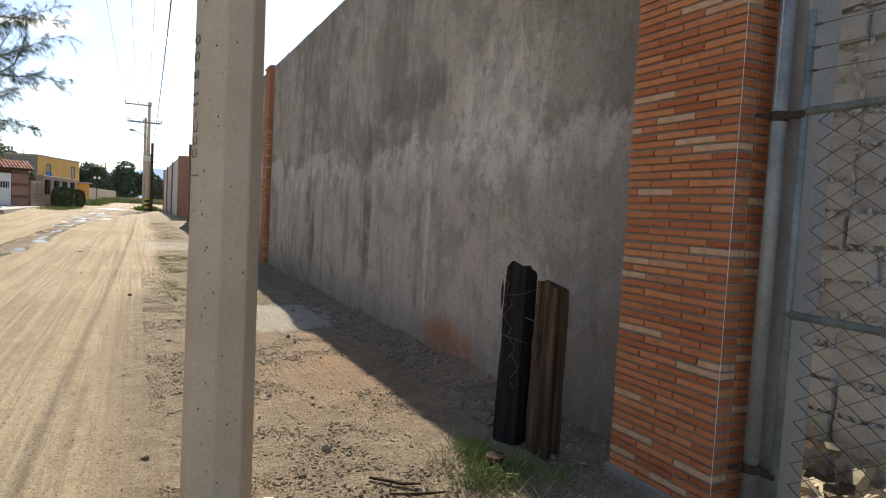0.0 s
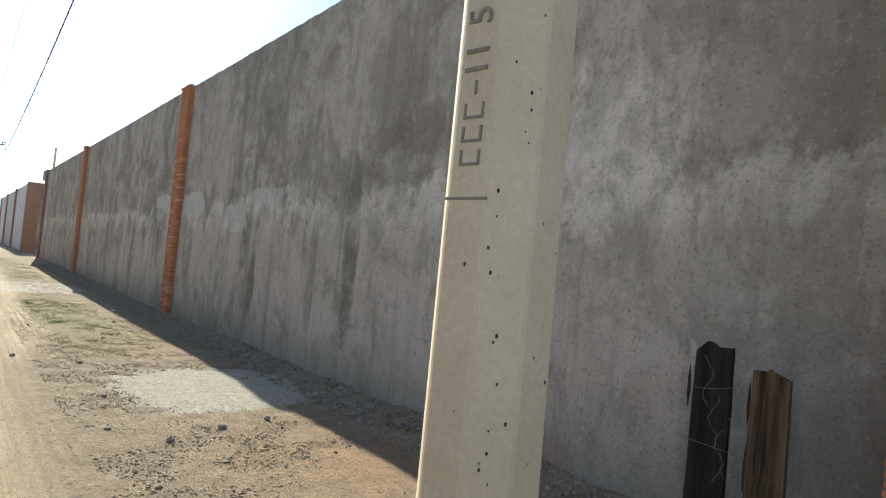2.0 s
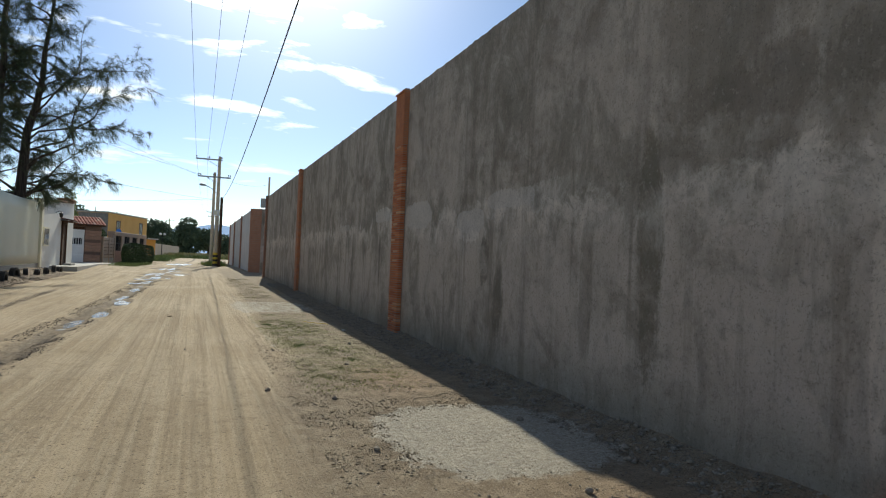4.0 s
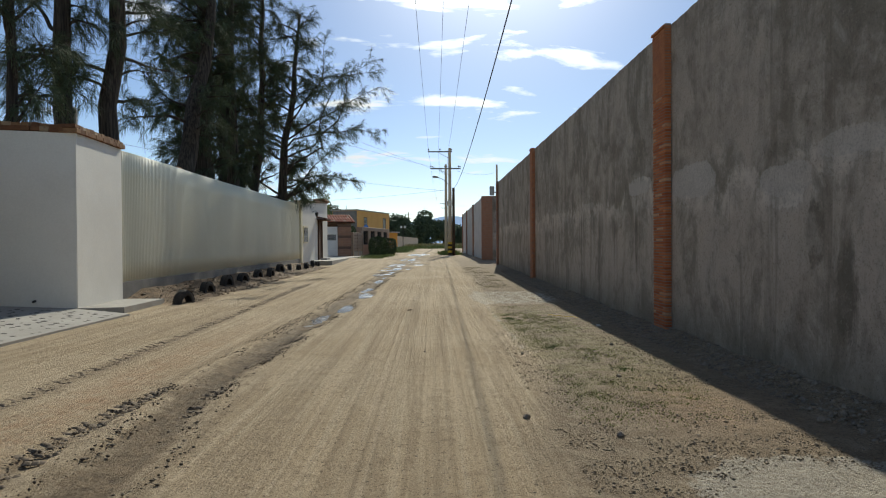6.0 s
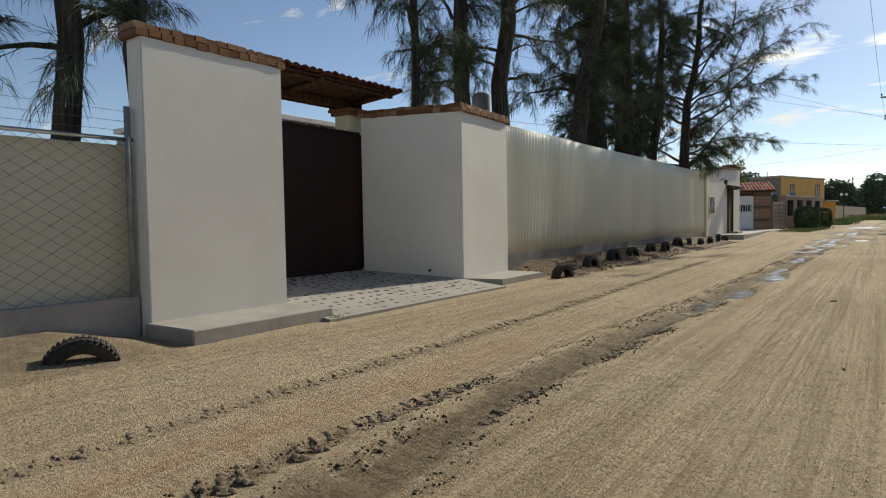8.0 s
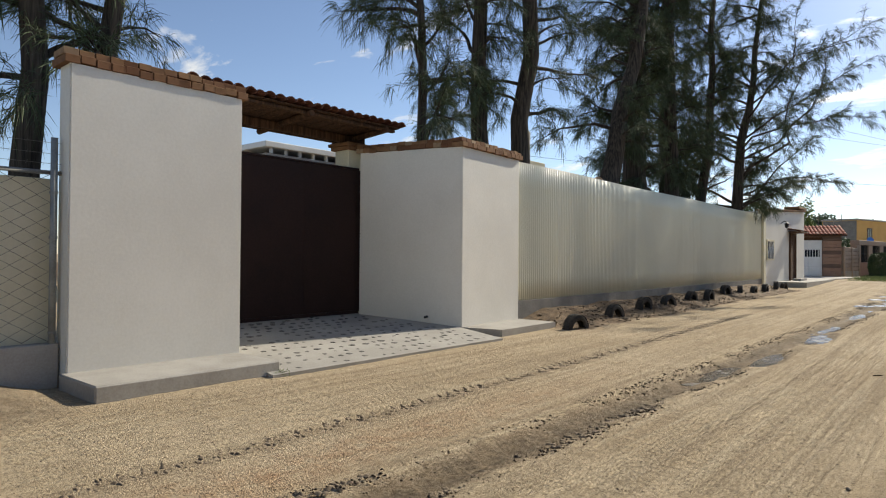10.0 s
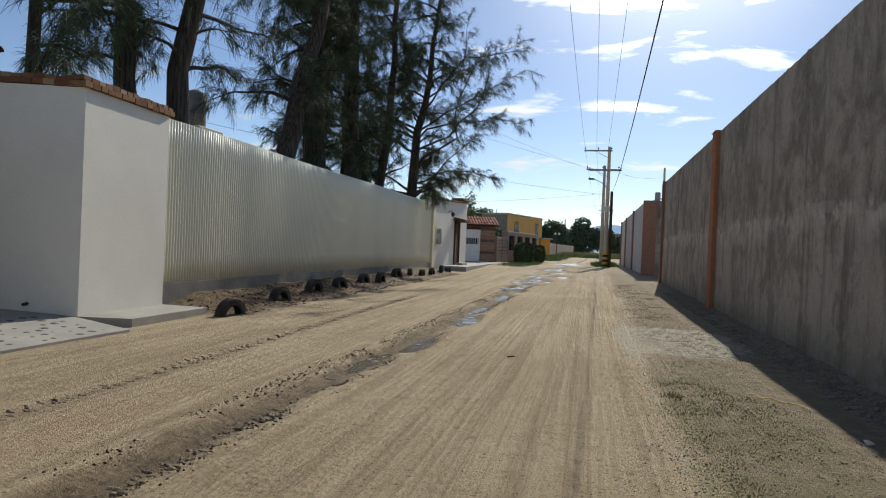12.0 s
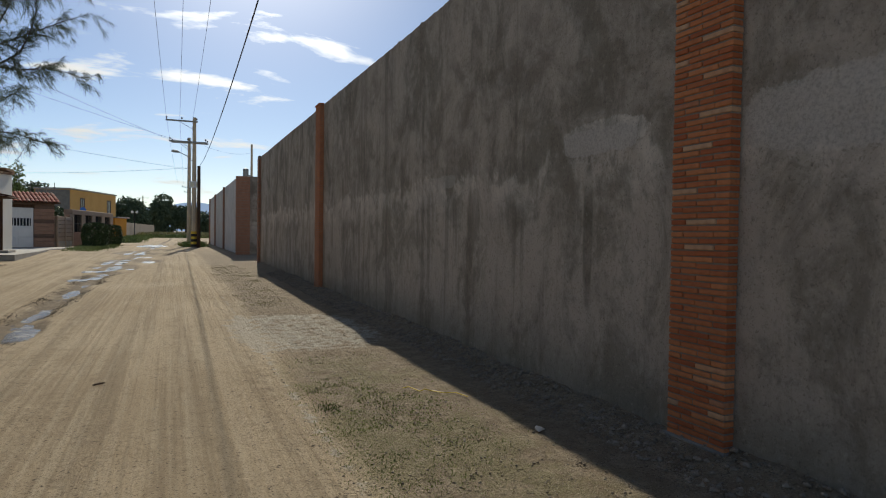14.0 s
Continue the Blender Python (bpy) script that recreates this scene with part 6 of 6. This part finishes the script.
casuarina(-8.5, 32.6, 14, 0.24, (0.4, 0.6), 8, 52, 2.8, 3.0, 1.4)
casuarina(-8.2, 34.7, 12, 0.27, (1.2, 0.8), 9, 46, 3.0, 3.6, 1.5,
          [(3.3, 0.2, 4.0, 0.6, 0.055), (3.8, 0.6, 4.4, 0.45, 0.05), (4.4, -0.2, 5.4, 0.75, 0.06), (5.2, 0.35, 5.6, 0.6, 0.055), (6.0, 0.0, 5.6, 0.65, 0.05), (6.8, -0.3, 5.4, 0.6, 0.05), (3.4, 0.9, 3.6, 0.35, 0.04), (8, 0.2, 5.0, 0.45, 0.04), (5.6, -0.5, 5.0, 0.5, 0.05), (7.4, 0.5, 5.0, 0.5, 0.045)],
          "spreading casuarina whose limbs reach over the road")
casuarina(-9.6, 10.6, 13, 0.2, (0.2, 0.2), 10, 34, 3.4, 2.4, sprays=7)
casuarina(-9.2, 11.6, 13, 0.17, (-0.2, -0.1), 12, 32, 3.6, 2.2, sprays=7)
casuarina(-10.8, 9.0, 13, 0.2, (0.2, 0.2), 11, 36, 2.6, 2.8, sprays=7)
bm = tube(bmesh.new(), [(-8.42, 23.75, 2.6), (-8.2, 23.55, 3.05), (-8.05, 23.4, 3.42)], [0.15, 0.13, 0.12], 12)
stub = solid("sawn_limb", bm, BARK, "thick sawn-off limb end above the fence", "branch")
part("cut_face", tube(bmesh.new(), [(-8.05, 23.4, 3.421), (-8.045, 23.395, 3.428)], [0.105, 0.1], 12), CUTWOOD, stub, "pale cut face")


def leafy(name, label, category, centre, radii, count, size, material, seed, trunk=0.0, group="", lumps=9, box=0.0):
    """A bush or far tree: leaves spread through many uneven clumps, on a trunk with limbs."""
    rng = np.random.default_rng(seed)
    cx, cy, cz = centre
    plant = thing(name, label, category, (cx, cy, on_ground(cx, cy)), 0, group)
    cz = cz - on_ground(cx, cy)
    radii = np.array(radii, float)
    c = rng.normal(size=(lumps, 3))
    c = c / np.linalg.norm(c, axis=1, keepdims=True) * rng.uniform(0.3, 0.72, (lumps, 1)) * radii
    which = rng.integers(0, lumps, count)
    d = rng.normal(size=(count, 3))
    d /= np.linalg.norm(d, axis=1, keepdims=True)
    if box:
        q = np.abs(d).max(1, keepdims=True)
        d = d / q ** box
        p = d * radii * (1 - 0.18 * rng.random((count, 1)) ** 2) + rng.normal(size=(count, 3)) * 0.02
    else:
        p = c[which] + d * radii * rng.uniform(0.32, 0.5, (count, 1)) * (0.7 + 0.3 * rng.random((count, 1)))
    p[:, 2] = np.maximum(p[:, 2] + cz, 0.05)
    ob = new("crown", blades("crown", p, d + rng.normal(size=(count, 3)) * 0.8, size * rng.uniform(0.6, 1.3, count), size * 0.5, material, 0.25, seed))
    ob.parent = plant
    tagged(ob, kind="stuff")
    bm = bmesh.new()
    h = max(0.2, cz - radii[2] * 0.3)
    tube(bm, [(0, 0, -0.2), (0.03, 0, h * 0.5), (0, 0.05, h + 0.1)], [max(trunk, 0.04) * 1.2, max(trunk, 0.04), max(trunk, 0.04) * 0.6], 8)
    for k in range(min(lumps, 8)):
        tube(bm, [(0, 0.02, h * 0.8), tuple(c[k] * 0.5 + np.array([0, 0, (h + cz) / 2])), tuple(c[k] + np.array([0, 0, cz]))], [max(trunk, 0.04) * 0.5, max(trunk, 0.04) * 0.3, 0.01], 5)
    part("trunk", bm, BARK, plant)
    return plant


leafy("round_bush", "clipped dark green bush beside the road", "bush", (-5.15, 56.5, 0.98), (0.72, 0.72, 0.76), 9000, 0.09, LEAF, 1, 0, "clipped bushes", 9, 0.55)
leafy("round_bush", "smaller clipped dark green bush beside the road", "bush", (-4.72, 63.0, 0.95), (0.64, 0.64, 0.72), 7000, 0.09, LEAF, 2, 0, "clipped bushes", 9, 0.55)
leafy("round_tree", "small dark green rounded tree behind the garage", "tree", (-13.0, 58.0, 3.9), (2.0, 2.0, 1.7), 9000, 0.16, LEAF, 3, 0.1)
leafy("leafy_shrub", "light green shrub behind the garden wall", "shrub", (-10.5, 62.0, 3.2), (1.2, 2.0, 1.2), 4000, 0.16, GRASS, 4, 0.05)
leafy("leafy_shrub", "creeper tangled over the garden wall", "shrub", (-9.5, 70.0, 2.6), (1.0, 3.0, 1.2), 4000, 0.18, LEAF, 5, 0.05)
leafy("young_tree", "thin young tree with sparse leaves", "tree", (-9.8, 58.5, 4.2), (0.6, 0.6, 1.8), 900, 0.16, GRASS, 6, 0.04)
rng = random.Random(31)
for k, (x, y, r, h) in enumerate(((-19, 165, 7, 8.5), (-13, 170, 6, 7.5), (-8.5, 168, 6, 8.2), (-2, 172, 6.5, 8.6), (2.5, 175, 5, 7.0), (8, 185, 6, 6.0), (15, 190, 7, 6.0), (-27, 160, 7, 9), (24, 210, 7, 6.5), (-36, 150, 8, 9), (-16, 180, 6, 6.5), (-5.5, 182, 6, 6.0), (5.5, 200, 6, 5.5), (11, 205, 6, 5.0), (19, 220, 7, 5.5))):
    leafy("far_tree", "dark rounded tree at the edge of the field", "tree", (x, y, h * 0.62), (r * 0.75, r * 0.7, h * 0.6), 4500, 0.6, FARLEAF, 40 + k, 0.25, "far trees")
leafy("wall_tree", "sparse tree top behind the far wall", "tree", (5.2, 80.0, 4.6), (0.9, 0.9, 1.6), 700, 0.22, LEAF, 60, 0.05)


def tuft_field(name, label, spots, per, length, spread, material, seed, width=0.006):
    rng = np.random.default_rng(seed)
    o, d, l = [], [], []
    for x, y in spots:
        p = np.stack([x + rng.normal(size=per) * spread, y + rng.normal(size=per) * spread], -1)
        z = ground_z(p[:, 0], p[:, 1]) - 0.005
        o.append(np.concatenate([p, z[:, None]], 1))
        d.append(np.stack([rng.normal(size=per) * 0.5, rng.normal(size=per) * 0.5, np.ones(per)], -1))
        l.append(length * rng.uniform(0.4, 1.2, per))
    ob = new(name, blades(name, np.concatenate(o), np.concatenate(d), np.concatenate(l), width, material, 0.3, seed))
    return tagged(ob, label, "grass", kind="stuff")


rng = np.random.default_rng(77)
tuft_field("grass", "thick green grass round the old posts", [(1.62 + 0.17 * a, 3.05 + 0.3 * b) for a, b in rng.normal(size=(16, 2)) * 0.5], 75, 0.15, 0.055, GRASS, 1, 0.004)
tuft_field("grass", "dry grass stems by the old posts", [(1.5 + 0.25 * a, 3.0 + 0.3 * b) for a, b in rng.normal(size=(8, 2)) * 0.6], 16, 0.2, 0.07, DRY, 2, 0.004)
tuft_field("grass", "short yellowish grass at the pole's foot", [(0.02, 2.95), (0.05, 2.85), (0.0, 3.05), (0.28, 2.9)], 60, 0.13, 0.045, DRY, 3, 0.004)
spots = [(0.38 + 0.95 * a, 9.5 + 8.0 * b) for a, b in rng.random((1100, 2)) ** (1.4, 1.0)]
spots = [(x, y) for x, y in spots if float(fbm(np.array(x), np.array(y), 0.9, 12)) > -0.02 and not (17.6 < y < 21)]
tuft_field("grass", "sparse short grass on the shoulder", spots, 20, 0.026, 0.12, LAWN, 4, 0.005)
spots = [(0.5 + 0.9 * a, 21.5 + 12 * b) for a, b in rng.random((120, 2))]
tuft_field("grass", "thin grass farther along the shoulder", spots, 26, 0.045, 0.1, DRY, 5, 0.006)
for k, (x, y) in enumerate(((0.62, 12.6), (0.45, 15.4), (1.05, 11.2))):
    tuft_field("weed", "low green weed on the gravel shoulder", [(x, y)], 70, 0.06, 0.06, GRASS, 10 + k, 0.006)
tuft_field("weed", "small weed at the step's corner", [(-6.22, 12.2)], 60, 0.14, 0.035, GRASS, 14, 0.006)
spots = [(-7.0 + 1.8 * a, 46.0 + 26 * b) for a, b in rng.random((120, 2))]
tuft_field("grass", "green verge before the far houses", [(x + 1.2, y) for x, y in spots if 47 < y < 60], 60, 0.22, 0.25, GRASS, 6, 0.02)
spots = [(-5.4 + 1.4 * a, 70 + 45 * b) for a, b in rng.random((140, 2))]
tuft_field("weeds", "tall weeds along the far wall", spots, 50, 0.7, 0.5, GRASS, 7, 0.05)
spots = [(0.2 + 1.0 * a, 56.5 + 4 * b) for a, b in rng.random((30, 2))]
tuft_field("weeds", "tall weeds round the utility poles", spots, 60, 0.6, 0.25, GRASS, 8, 0.03)
spots = [(-12 + 30 * a, 116 + 45 * b) for a, b in rng.random((500, 2))]
tuft_field("crop", "yellow-green crop in the far field", spots, 40, 1.3, 1.2, DRY, 9, 0.12)
spots = [(-6.5 + 18 * a, 112 + 14 * b) for a, b in rng.random((70, 2))]
tuft_field("crop", "green weeds at the field's edge", spots, 40, 0.9, 0.9, GRASS, 15, 0.1)

# ---- stones, sticks and litter ----
def scatter(name, label, n, x0, x1, y0, y1, small, big, seed, material, keep=None):
    """Loose stones too many to count, in one mesh."""
    rng = np.random.default_rng(seed)
    base = np.array([(1, 0, 0), (0, 1, 0), (-1, 0, 0), (0, -1, 0), (0, 0, 1), (0, 0, -1)], float)
    tri = np.array([(0, 1, 4), (1, 2, 4), (2, 3, 4), (3, 0, 4), (1, 0, 5), (2, 1, 5), (3, 2, 5), (0, 3, 5)])
    x, y = rng.uniform(x0, x1, n), rng.uniform(y0, y1, n)
    if keep is not None:
        k = keep(x, y, rng)
        x, y = x[k], y[k]
    n = len(x)
    s = small + (big - small) * rng.random(n) ** 4
    shape = base[None] * (1 + 0.25 * rng.normal(size=(n, len(base), 1)))
    shape = shape * (s[:, None, None]) * rng.uniform(0.7, 1.2, (n, 1, 3)) * np.array([1, 1, 0.6])
    z = ground_z(x, y) + s * 0.2
    v = shape + np.stack([x, y, z], -1)[:, None]
    f = tri[None] + (np.arange(n) * len(base))[:, None, None]
    ob = new(name, raw_mesh(name, v.reshape(-1, 3), f.reshape(-1, 3), material))
    return tagged(ob, label, "stones", kind="stuff")


scatter("gravel", "loose gravel over the shoulder", 30000, -0.2, 2.3, 0.5, 24, 0.002, 0.012, 1, PEBBLE, lambda x, y, r: r.random(len(x)) < np.clip((x + 0.2) / 1.2, 0.1, 1) * (np.hypot((x - 1.25) / 0.75, (y - 7.8) / 0.9) > 0.9))
scatter("gravel", "rubble heaped along the wall's foot", 11000, 1.9, 2.35, 2.9, 30, 0.006, 0.034, 2, PEBBLE)
scatter("gravel", "scattered small stones on the road", 5000, -6.2, 0.0, 3, 28, 0.002, 0.009, 3, PEBBLE)
MUD = plain("wet mud clod", (0.05, 0.036, 0.023), (0.15, 0.112, 0.072), 6, 50, rough=0.75, bump=0.6)
CLOD = plain("mud clod", (0.13, 0.095, 0.062), (0.23, 0.175, 0.12), 6, 50, bump=0.6)
scatter("mud_clods", "clods of churned mud along the rut", 60000, -3.5, -1.8, 5, 30, 0.003, 0.017, 5, MUD, lambda x, y, r: (np.abs(np.abs(x - rut_line(y)) - 0.24) < 0.02 + 0.16 * r.random(len(x)) ** 2) | ((np.abs(x + 3.2) < 0.1) & (y < 10.5) & (r.random(len(x)) < 0.6)))
scatter("mud_clods", "clods of earth on the bank", 3200, -7.25, -5.9, 18.6, 37, 0.005, 0.045, 4, CLOD)
scatter("gravel", "gravel before the concrete steps", 5000, -6.6, -4.6, 7.5, 18, 0.002, 0.008, 6, PEBBLE)

scatter("mud_clods", "dark dry clods strewn over the shoulder", 350, -0.1, 1.9, 1.5, 13, 0.006, 0.026, 8, CLOD, lambda x, y, r: (fbm(x, y, 0.9, 15) > -0.1) & (np.hypot((x - 1.25) / 0.8, (y - 7.8) / 0.95) > 1))

SOIL = plain("crumbly soil clod", (0.2, 0.155, 0.105), (0.36, 0.29, 0.2), 8, 60, bump=0.6)
scatter("soil_crumbs", "crumbs of dry soil strewn over the shoulder", 80000, 0.0, 2.3, 0.8, 14, 0.004, 0.013, 9, SOIL, lambda x, y, r: (r.random(len(x)) < np.clip(1.25 - y / 12, 0.15, 1)) & (fbm(x, y, 1.6, 23) > -0.25) & (np.hypot((x - 1.25) / 0.75, (y - 7.8) / 0.9) > 0.95))


def tyre_marks(label, line, y0, y1, pitch, seed, length=0.1, width=0.034):
    """Crumbled ridges that a tractor tyre's lugs pressed up, two slanted rows in one mesh."""
    rng = np.random.default_rng(seed)
    corner = np.array([(-1, -1, -1), (1, -1, -1), (1, 1, -1), (-1, 1, -1), (-0.7, -0.3, 1), (0.7, -0.3, 1), (0.7, 0.5, 1), (-0.7, 0.5, 1)], float)
    quad = np.array([(4, 5, 6, 7), (0, 1, 5, 4), (1, 2, 6, 5), (2, 3, 7, 6), (3, 0, 4, 7)])
    v, f = [], []
    for side in (-1, 1):
        for y in np.arange(y0, y1, pitch):
            if rng.random() < 0.12:
                continue
            for piece in range(3):
                u = (piece - 1) * length * 0.33
                c = corner * (1 + 0.25 * rng.normal(size=(8, 1))) * np.array([length * 0.2, width * rng.uniform(0.35, 0.6), rng.uniform(0.004, 0.008)])
                x = line(y) + side * 0.055 + u
                yy = y + side * pitch * 0.25 + side * u * 0.45 + rng.normal() * 0.008
                f.append(quad + 8 * len(v))
                v.append(c + np.array([x, yy, on_ground(x, yy) - 0.006]))
    ob = new("tyre_marks", raw_mesh("tyre_marks", np.concatenate(v), np.concatenate(f), CLOD))
    return tagged(ob, label, "tyre marks", kind="stuff")


tyre_marks("pressed tyre lug marks along the sandy road", lambda y: -4.19 - 0.02 * (y - 10), 4.0, 24.0, 0.13, 31)
tyre_marks("tyre lug marks pressed in the muddy rut", lambda y: float(rut_line(y)) + 0.16, 6.0, 15.0, 0.13, 32, 0.09, 0.03)
tyre_marks("broken tyre lug marks beside the muddy rut", lambda y: -3.2, 5.0, 11.0, 0.12, 33, 0.11, 0.04)
stone_meshes = [pebble_mesh("stone", 50 + k, PEBBLE, 0.75, 2) for k in range(4)]
rng = random.Random(17)


def stone(x, y, s, label):
    ob = new("stone", stone_meshes[rng.randrange(4)])
    ob.matrix_basis = pose(x, y, on_ground(x, y) + 0.35 * s, 0, 0, rng.uniform(0, 360)) @ Matrix.Diagonal((s, s * rng.uniform(0.75, 1.1), s, 1))
    tagged(ob, label, "stone", "loose stones on the shoulder")


for x, y, s in ((0.86, 3.55, 0.03), (0.35, 4.3, 0.022), (0.38, 2.95, 0.028), (0.36, 2.4, 0.02), (0.75, 4.6, 0.02), (0.5, 6.2, 0.03), (0.2, 6.6, 0.025), (0.9, 6.4, 0.035), (1.3, 6.55, 0.03),
                (0.35, 7.6, 0.028), (-0.15, 9.6, 0.03), (0.4, 9.2, 0.03), (1.7, 8.1, 0.035), (1.85, 9.4, 0.04), (1.75, 6.2, 0.03), (0.9, 10.9, 0.03), (1.35, 12.7, 0.028), (0.2, 12.2, 0.024), (1.9, 15.5, 0.035), (-0.9, 12.4, 0.018)):
    stone(x, y, s, "small loose grey stone on the gravel shoulder")
for x, y, s in ((0.46, 3.02, 0.035), (0.5, 2.55, 0.03), (0.72, 2.3, 0.018), (0.62, 2.95, 0.016)):
    ob = new("concrete_scrap", brick_mesh("scrap", 0.07, 0.05, 0.03, PALE_RENDER))
    ob.matrix_basis = pose(x, y, on_ground(x, y) + 0.012, rng.uniform(-15, 15), rng.uniform(-15, 15), rng.uniform(0, 360)) @ Matrix.Diagonal((s * 30, s * 28, s * 26, 1))
    tagged(ob, "pale broken scrap of concrete on the gravel", "rubble", "concrete scraps by the pole")
for pts in (((0.95, 3.1), (1.08, 2.98), (1.16, 2.96)), ((0.98, 2.9), (1.1, 2.86), (1.24, 2.84)), ((-1.26, 16.75), (-1.22, 16.8), (-1.18, 16.81))):
    bm = tube(bmesh.new(), [(x, y, on_ground(x, y) + 0.014) for x, y in pts], [0.007, 0.009, 0.005], 6)
    solid("stick", bm, OLDWOOD, "short dry stick lying on the ground", "stick")
bm = bmesh.new()
for k in range(9):
    a = 0.7 * k
    bm.verts.new((1.63 + 0.045 * math.cos(a) * rng.uniform(0.5, 1), 14.36 + 0.045 * math.sin(a) * rng.uniform(0.5, 1), on_ground(1.63, 14.36) + 0.005 + 0.04 * rng.random()))
bmesh.ops.convex_hull(bm, input=bm.verts)
solid("paper_litter", bm, WHITE, "crumpled scrap of white paper on the gravel", "litter")
pts = [(1.15 + 0.05 * k, 15.75 - 0.05 * k + 0.05 * math.sin(2.2 * k), on_ground(1.2, 15.6) + 0.012 + 0.01 * (k % 2)) for k in range(9)]
solid("yellow_cord", tube(bmesh.new(), pts, 0.005, 5), YELLOWPAINT, "short piece of yellow cord on the ground", "cord")

# dry leaves blown against the block wall
rng2 = np.random.default_rng(5)
n = 420
p = np.stack([rng2.uniform(2.62, 3.28, n), rng2.uniform(0.2, 3.2, n), rng2.uniform(0.02, 0.28, n)], -1)
p[:, 2] *= np.clip((p[:, 0] - 2.45) / 0.6, 0.15, 1)
ob = new("dry_leaves", blades("dry_leaves", p, rng2.normal(size=(n, 3)) + np.array([0, 0, 0.4]), rng2.uniform(0.08, 0.22, n), 0.05, plain("dry husk", (0.3, 0.24, 0.16), (0.5, 0.43, 0.31), 5, 40), 0.5, 5))
tagged(ob, "drift of dry leaves and husks against the block wall", "leaves", kind="stuff")


# ---- what shows over the gate and fence ----
def rear_building():
    b = thing("rear_house", "white flat-roofed house behind the gate", "house", (-20.5, 22.0, 0.1))
    part("wall", boxed(-6, -1, 0, 1.0, 8, 4.5, 0.02), WHITE, b)
    part("roof_slab", boxed(-6.4, -1.6, 4.5, 1.6, 8.4, 4.75, 0.02), CONCRETE, b)
    part("roof_edge", boxed(-6.45, -1.7, 4.95, 1.7, 8.5, 5.15, 0.02), PAINTWHITE, b, "white roof edging")
    for k in range(16):
        part("baluster", boxed(1.45, -1.4 + 0.6 * k, 4.75, 1.55, -1.3 + 0.6 * k, 4.95, 0.01), PAINTWHITE, b)


rear_building()
drum = thing("water_tank", "dark grey cylindrical water tank on a roof", "water tank", (-15.6, 31.0, 0.25))
part("tank_body", tube(bmesh.new(), [(0, 0, 5.2), (0, 0, 5.3), (0, 0, 6.5), (0, 0, 6.6), (0, 0, 6.7)], [0.38, 0.42, 0.42, 0.36, 0.15], 20), CONCRETE_DARK, drum, smooth=True)
part("tank_base", boxed(-0.7, -0.7, -0.2, 0.7, 0.9, 5.2, 0.02), CREAM, drum, "plain cream roof block")
